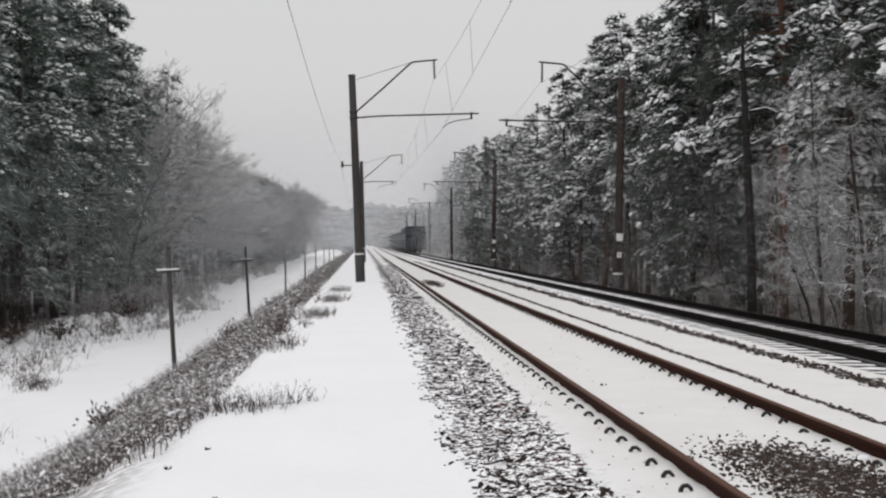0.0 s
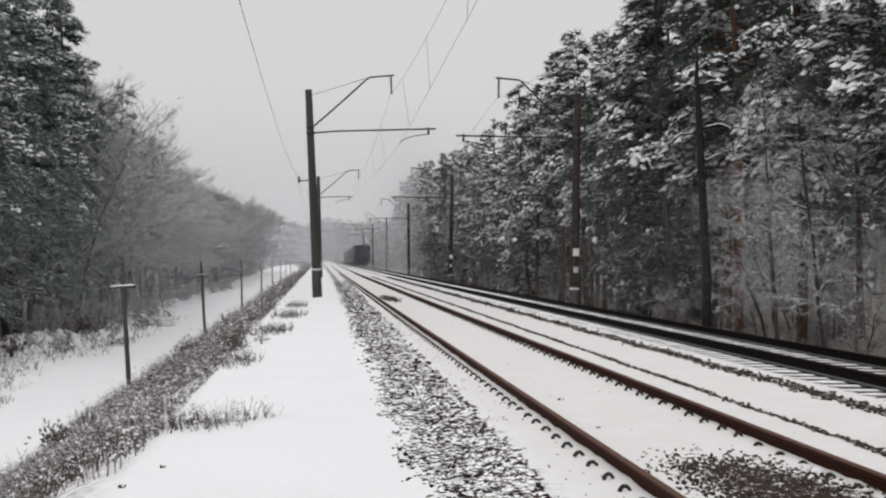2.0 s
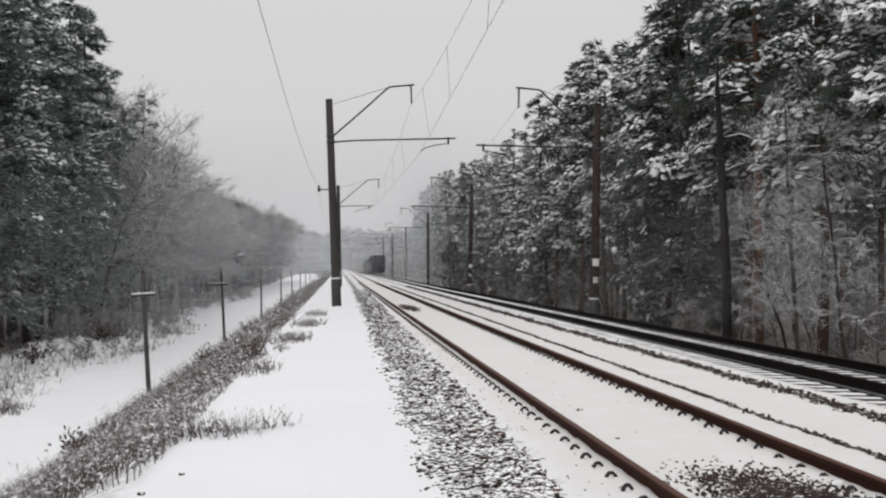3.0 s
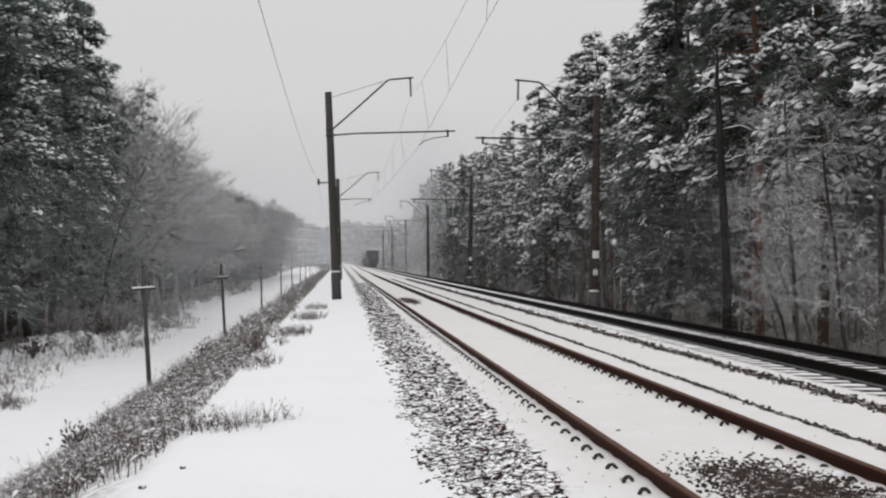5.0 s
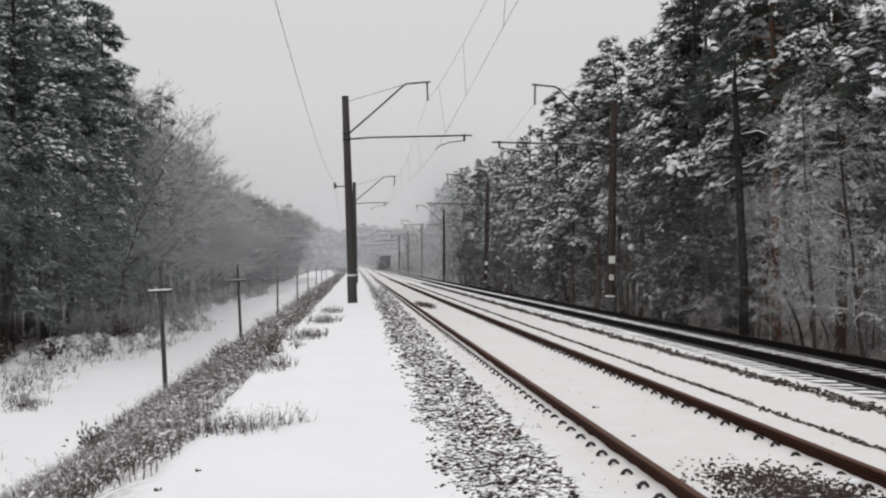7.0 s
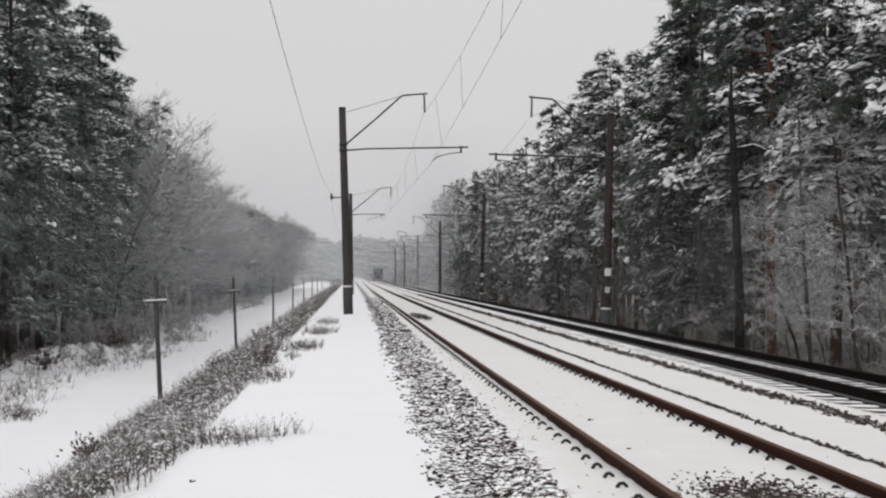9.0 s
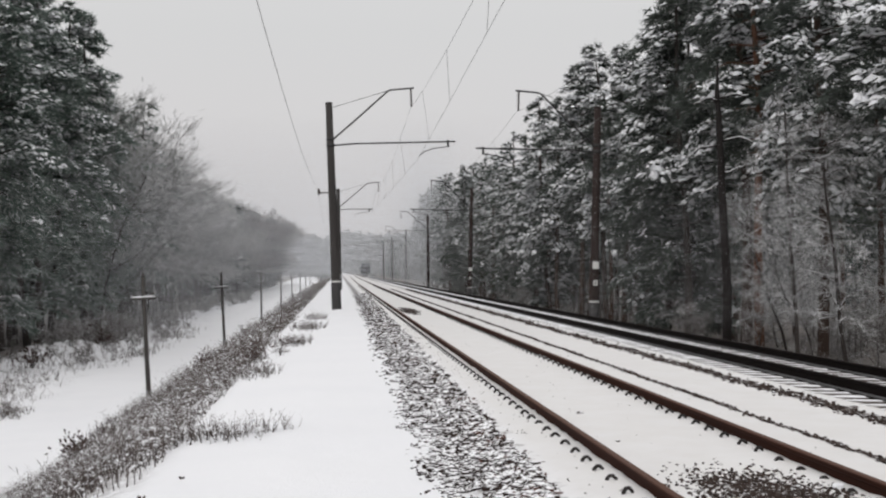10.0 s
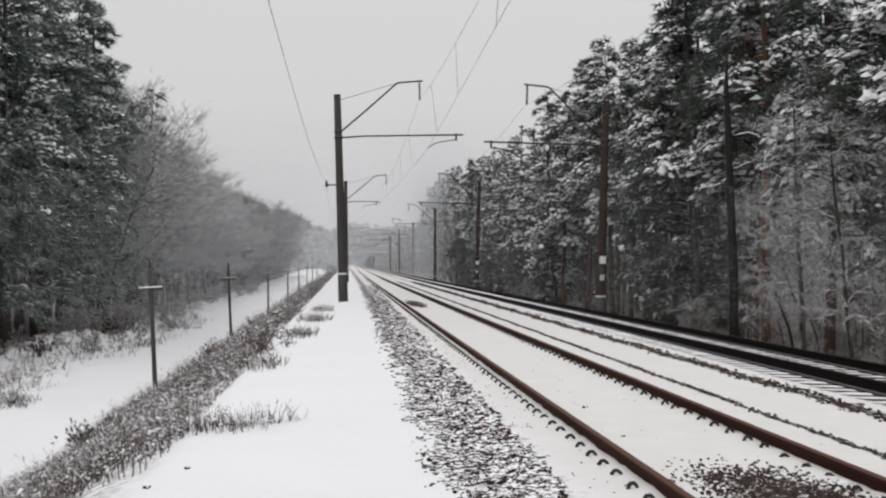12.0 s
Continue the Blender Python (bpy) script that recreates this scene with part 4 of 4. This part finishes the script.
# ---- dry weeds on the embankment's slope ----
def weeds():
    xs_, ys_, hs_ = [], [], []
    for y0, y1, n, h in ((11, 26, 42000, 0.31), (26, 48, 38000, 0.38), (48, 95, 28000, 0.5), (95, 260, 16000, 0.75)):
        x = -8.9 + 7.1 * rng.random(n) ** 0.85
        y = rng.uniform(y0, y1, n)
        gap = 0.5 + 0.5 * np.sin(x * 1.7 + np.sin(y * 0.9) * 1.5) * np.sin(y * 1.1 + x * 0.6)
        keep = rng.random(n) < 0.06 + 0.94 * gap * (0.55 + 0.45 * np.sin(x * 4.1 + y * 2.3) * np.sin(y * 3.7 - x * 2.9))
        xs_.append(x[keep]), ys_.append(y[keep]), hs_.append(h * rng.uniform(0.5, 1.4, n)[keep] * (0.75 + 0.4 * np.sin(y[keep] * 0.37 + x[keep])))
    for cx, cy, rx, ry, n in ((-1.6, 13.7, 0.7, 0.45, 260), (-1.0, 13.9, 0.5, 0.2, 80), (-1.5, 22, 0.4, 1.2, 200), (-1.25, 31, 0.5, 1.3, 300), (-1.0, 39, 0.5, 1.6, 300), (-0.9, 47, 0.4, 1.4, 160), (-12.5, 38, 1.2, 2.5, 120), (-17, 60, 2.5, 5, 350), (-18.5, 68, 3.0, 6, 380), (-20.5, 76, 3.0, 8, 380), (-18, 82, 2.5, 9, 400), (-14.4, 53, 0.9, 1.6, 260), (-15, 90, 1.5, 10, 250), (-16, 115, 2.0, 14, 350)):
        xs_.append(cx + np.clip(rng.normal(0, 0.5, n), -1, 1) * rx), ys_.append(cy + np.clip(rng.normal(0, 0.5, n), -1, 1) * ry), hs_.append(rng.uniform(0.08, 0.26, n) * (1 if cx > -5 else 2.2))
    x, y, h = np.concatenate(xs_), np.concatenate(ys_), np.concatenate(hs_)
    n = len(x)
    z = ground_z(x, y)
    wide = 0.005 + y * 0.00022
    a = rng.uniform(0, 3.14, n)
    lean = rng.normal(0, 0.45, (n, 2)) * h[:, None]
    dx, dy = np.cos(a) * wide, np.sin(a) * wide
    base, top = np.stack([x, y, z - 0.05], -1), np.stack([x + lean[:, 0], y + lean[:, 1], z + h], -1)
    off = np.stack([dx, dy, np.zeros(n)], -1)
    stem = np.stack([base - off, base + off, top], 1)
    out = [stem.reshape(-1, 3)]
    for k in range(3):
        s = rng.uniform(0.3, 1.0, (n, 1))
        root = base + (top - base) * s
        d = rng.normal(0, 1, (n, 3)) * (1, 1, 0.5) * (h * 0.22)[:, None]
        d[:, 2] += h * 0.08
        out.append(np.stack([root, root + d * 0.6 + off * 1.3, root + d], 1).reshape(-1, 3))
    v = np.concatenate(out)
    tagged(new("dry_weeds", link_mesh("dry_weeds", v, np.arange(len(v)).reshape(-1, 3), WEED)), "dry brown weeds dusted with snow on the embankment slope", "weeds", kind="stuff")
    pick = rng.random(n) < 0.2
    c = base[pick] + (top - base)[pick] * rng.uniform(0.2, 0.85, (pick.sum(), 1))
    w = rng.normal(0, 1, (pick.sum(), 3)) * (1, 1, 0.3)
    w /= np.linalg.norm(w, axis=1)[:, None]
    v, f = snow_lumps(c, w, rng.uniform(0.008, 0.034, pick.sum()) + y[pick] * 0.0006, rng)
    tagged(new("weed_snow", link_mesh("weed_snow", v, f, SNOW)), "small clots of snow caught in dry weeds", "snow", kind="stuff")


def dead_bush(x, y, size, count):
    """A low bush with withered brown leaves still on it."""
    ob = thing("dead_bush", "low bush with withered dark leaves and snow", "bush", "withered bushes", at=pose(x, y, float(ground_z(x, y))))
    c = rng.normal(0, 0.42, (count, 3)) * size
    c[:, 2] = np.abs(c[:, 2]) + size * 0.25
    w = c / np.linalg.norm(c, axis=1)[:, None]
    v, f = tri_fans(c, w, np.full(count, size * 0.16), np.full(count, size * 0.05), 4, rng)
    tagged(part("leaves", link_mesh("leaves", v, f, DEAD_LEAF), None, ob), kind="stuff")
    stems = [tube([(0, 0, -0.1), tuple(q * 0.5), tuple(q)], [0.02 * size, 0.014 * size, 0.006 * size], 3, False) for q in c[::max(1, count // 14)]]
    v, f = joined(stems)
    part("stems", link_mesh("stems", v, f, DARK_BARK), None, ob)


for x, y, size, count in ((-7.0, 32.5, 0.55, 150), (-6.6, 34.5, 0.4, 90), (-1.75, 24.8, 0.35, 90), (-1.3, 26.5, 0.22, 50), (-18.9, 97, 1.5, 130), (-18.3, 73, 1.1, 110), (-20.5, 70.5, 1.2, 110), (-4.5, 41, 0.6, 110), (-3.5, 47, 0.5, 90)):
    dead_bush(x, y, size, count)
woods_right()
woods_left()
edge_growth()
black_trunk()
far_woods()
weeds()


# ---- hair-fine streaks added to stand in for haze in the distance ----
def haze_streaks():
    """Hair-fine level pale streaks in place of haze, hung in many loose layers down the line."""
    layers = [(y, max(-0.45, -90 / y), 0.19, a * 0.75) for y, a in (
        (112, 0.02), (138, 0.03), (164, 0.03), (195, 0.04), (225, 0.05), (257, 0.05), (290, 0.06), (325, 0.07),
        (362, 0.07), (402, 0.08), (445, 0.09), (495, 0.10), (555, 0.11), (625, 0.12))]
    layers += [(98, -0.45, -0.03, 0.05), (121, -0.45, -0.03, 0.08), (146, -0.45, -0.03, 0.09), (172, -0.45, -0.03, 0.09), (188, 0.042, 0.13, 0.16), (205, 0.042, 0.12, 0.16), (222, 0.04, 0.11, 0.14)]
    # mostly nearer layers, added to lift the dark tones of the woods
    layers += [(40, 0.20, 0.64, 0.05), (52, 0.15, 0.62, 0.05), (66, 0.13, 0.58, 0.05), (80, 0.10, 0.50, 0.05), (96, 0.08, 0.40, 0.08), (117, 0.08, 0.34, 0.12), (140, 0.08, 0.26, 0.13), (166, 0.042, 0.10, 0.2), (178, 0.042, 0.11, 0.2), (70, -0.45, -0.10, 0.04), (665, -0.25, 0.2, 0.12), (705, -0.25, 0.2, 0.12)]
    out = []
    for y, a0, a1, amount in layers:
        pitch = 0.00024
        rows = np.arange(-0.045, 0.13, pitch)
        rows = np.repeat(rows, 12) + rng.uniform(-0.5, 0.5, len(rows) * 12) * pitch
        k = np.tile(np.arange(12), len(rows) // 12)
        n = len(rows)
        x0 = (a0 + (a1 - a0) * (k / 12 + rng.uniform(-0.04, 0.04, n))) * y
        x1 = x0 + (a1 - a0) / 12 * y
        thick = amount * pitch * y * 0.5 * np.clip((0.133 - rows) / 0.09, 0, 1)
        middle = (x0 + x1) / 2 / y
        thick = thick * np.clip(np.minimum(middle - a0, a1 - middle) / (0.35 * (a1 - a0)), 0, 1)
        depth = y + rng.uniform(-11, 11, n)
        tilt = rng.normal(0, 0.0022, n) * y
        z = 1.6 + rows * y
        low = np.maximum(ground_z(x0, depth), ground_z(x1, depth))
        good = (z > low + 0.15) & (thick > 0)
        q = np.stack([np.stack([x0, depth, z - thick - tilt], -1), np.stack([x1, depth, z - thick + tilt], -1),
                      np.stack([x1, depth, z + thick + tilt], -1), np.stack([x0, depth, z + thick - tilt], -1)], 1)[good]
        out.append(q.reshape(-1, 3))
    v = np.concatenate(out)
    tagged(new("haze_streaks", link_mesh("haze_streaks", v, np.arange(len(v)).reshape(-1, 4), HAZE_PALE)), "hair-fine pale streaks standing in for haze down the line", "snow", kind="stuff")


haze_streaks()


# ---- the train that draws away on the far track ----
def coach(train, y0, last):
    """One passenger coach; y0 is its rear end."""
    n, w = 24.0, 1.55
    top = 4.22 if last else 3.75
    outline = [(-w, 0.8 if last else 1.05), (-w, top - 0.42), (-1.5, top - 0.24), (-1.38, top - 0.09), (-0.7, top - 0.02), (0, top), (0.7, top - 0.02), (1.38, top - 0.09), (1.5, top - 0.24), (w, top - 0.42), (w, 0.8 if last else 1.05)]
    k = len(outline)
    v = [(x, y0 + 0.25, z) for x, z in outline] + [(x, y0 + n - 0.25, z) for x, z in outline]
    faces = [(i, i + k, i + k + 1, i + 1) for i in range(k - 1)] + [(k - 1, 2 * k - 1, k, 0), tuple(range(k)), tuple(range(2 * k - 1, k - 1, -1))]
    body = part("coach", link_mesh("coach", v, faces, [COACH if last else HAZY_COACH, COACH_ROOF], [0] + [1] * 8 + [0] * 4), None, train, "tall boxy blue-black rear coach" if last else "grey-green passenger coach painted paler for haze")
    bm = bmesh.new()
    add_box(bm, -0.009, 0.009, -0.6, 0.6, -0.425, 0.425)
    pane = part("window", bm, GLASS, body, "dark coach window", pose(-1.561, y0 + 2.8, 2.625)).data
    for s in (-1, 1):
        for i in range(0 if s > 0 else 1, 10):
            part("window", pane, GLASS, body, "dark coach window", pose(s * 1.561, y0 + 2.8 + i * 2.05, 2.625))
    bm = bmesh.new()
    add_box(bm, -1.3, 1.3, y0 + 1.0, y0 + n - 1.0, 0.65, 1.05)
    for yy in (y0 + 3.6, y0 + n - 3.6):
        add_box(bm, -1.05, 1.05, yy - 1.7, yy + 1.7, 0.35, 0.75, 0.05)
    part("underframe", bm, STEEL, body)
    for yy in (y0 + 2.4, y0 + 4.8, y0 + n - 4.8, y0 + n - 2.4):
        for s in (-1, 1):
            tube_part("wheel", [(s * 0.73, yy, 0.475), (s * 0.86, yy, 0.475)], 0.475, STEEL, body, "", 16)
    bm = bmesh.new()
    add_box(bm, -0.62, 0.62, y0 - 0.12, y0 + 0.27, 1.15, 3.35, 0.06)
    part("gangway", bm, STEEL, body, "dark rubber gangway frame")
    if last:
        bm = bmesh.new()
        add_box(bm, -0.40, 0.40, y0 - 0.16, y0 - 0.12, 1.3, 3.2, 0.01)
        part("end_door", bm, COACH, body, "closed dark end door")
        for s in (-1, 1):
            bm = bmesh.new()
            add_box(bm, s * 0.82, s * 1.3, y0 + 0.22, y0 + 0.26, 2.3, 3.0, 0.01)
            part("end_window", bm, GLASS, body)
            tube_part("buffer", [(s * 0.88, y0 + 0.25, 1.06), (s * 0.88, y0 - 0.3, 1.06), (s * 0.88, y0 - 0.36, 1.06)], [0.09, 0.09, 0.22], STEEL, body, "", 10)


train = thing("passenger_train", "dark passenger train drawing away on the far track", "train")
for i in range(6):
    coach(train, i * 24.4, i == 0)


def motions():
    speed, start = 24.0, 181.0
    rows = []
    for k in range(13):
        y = start + speed * k
        rows.append((float(k), pose(FAR_C + bend(y), y, 0, 0, 0, -math.degrees(2.5e-5 * (y + 40)))))
    walk(train, rows)


motions()
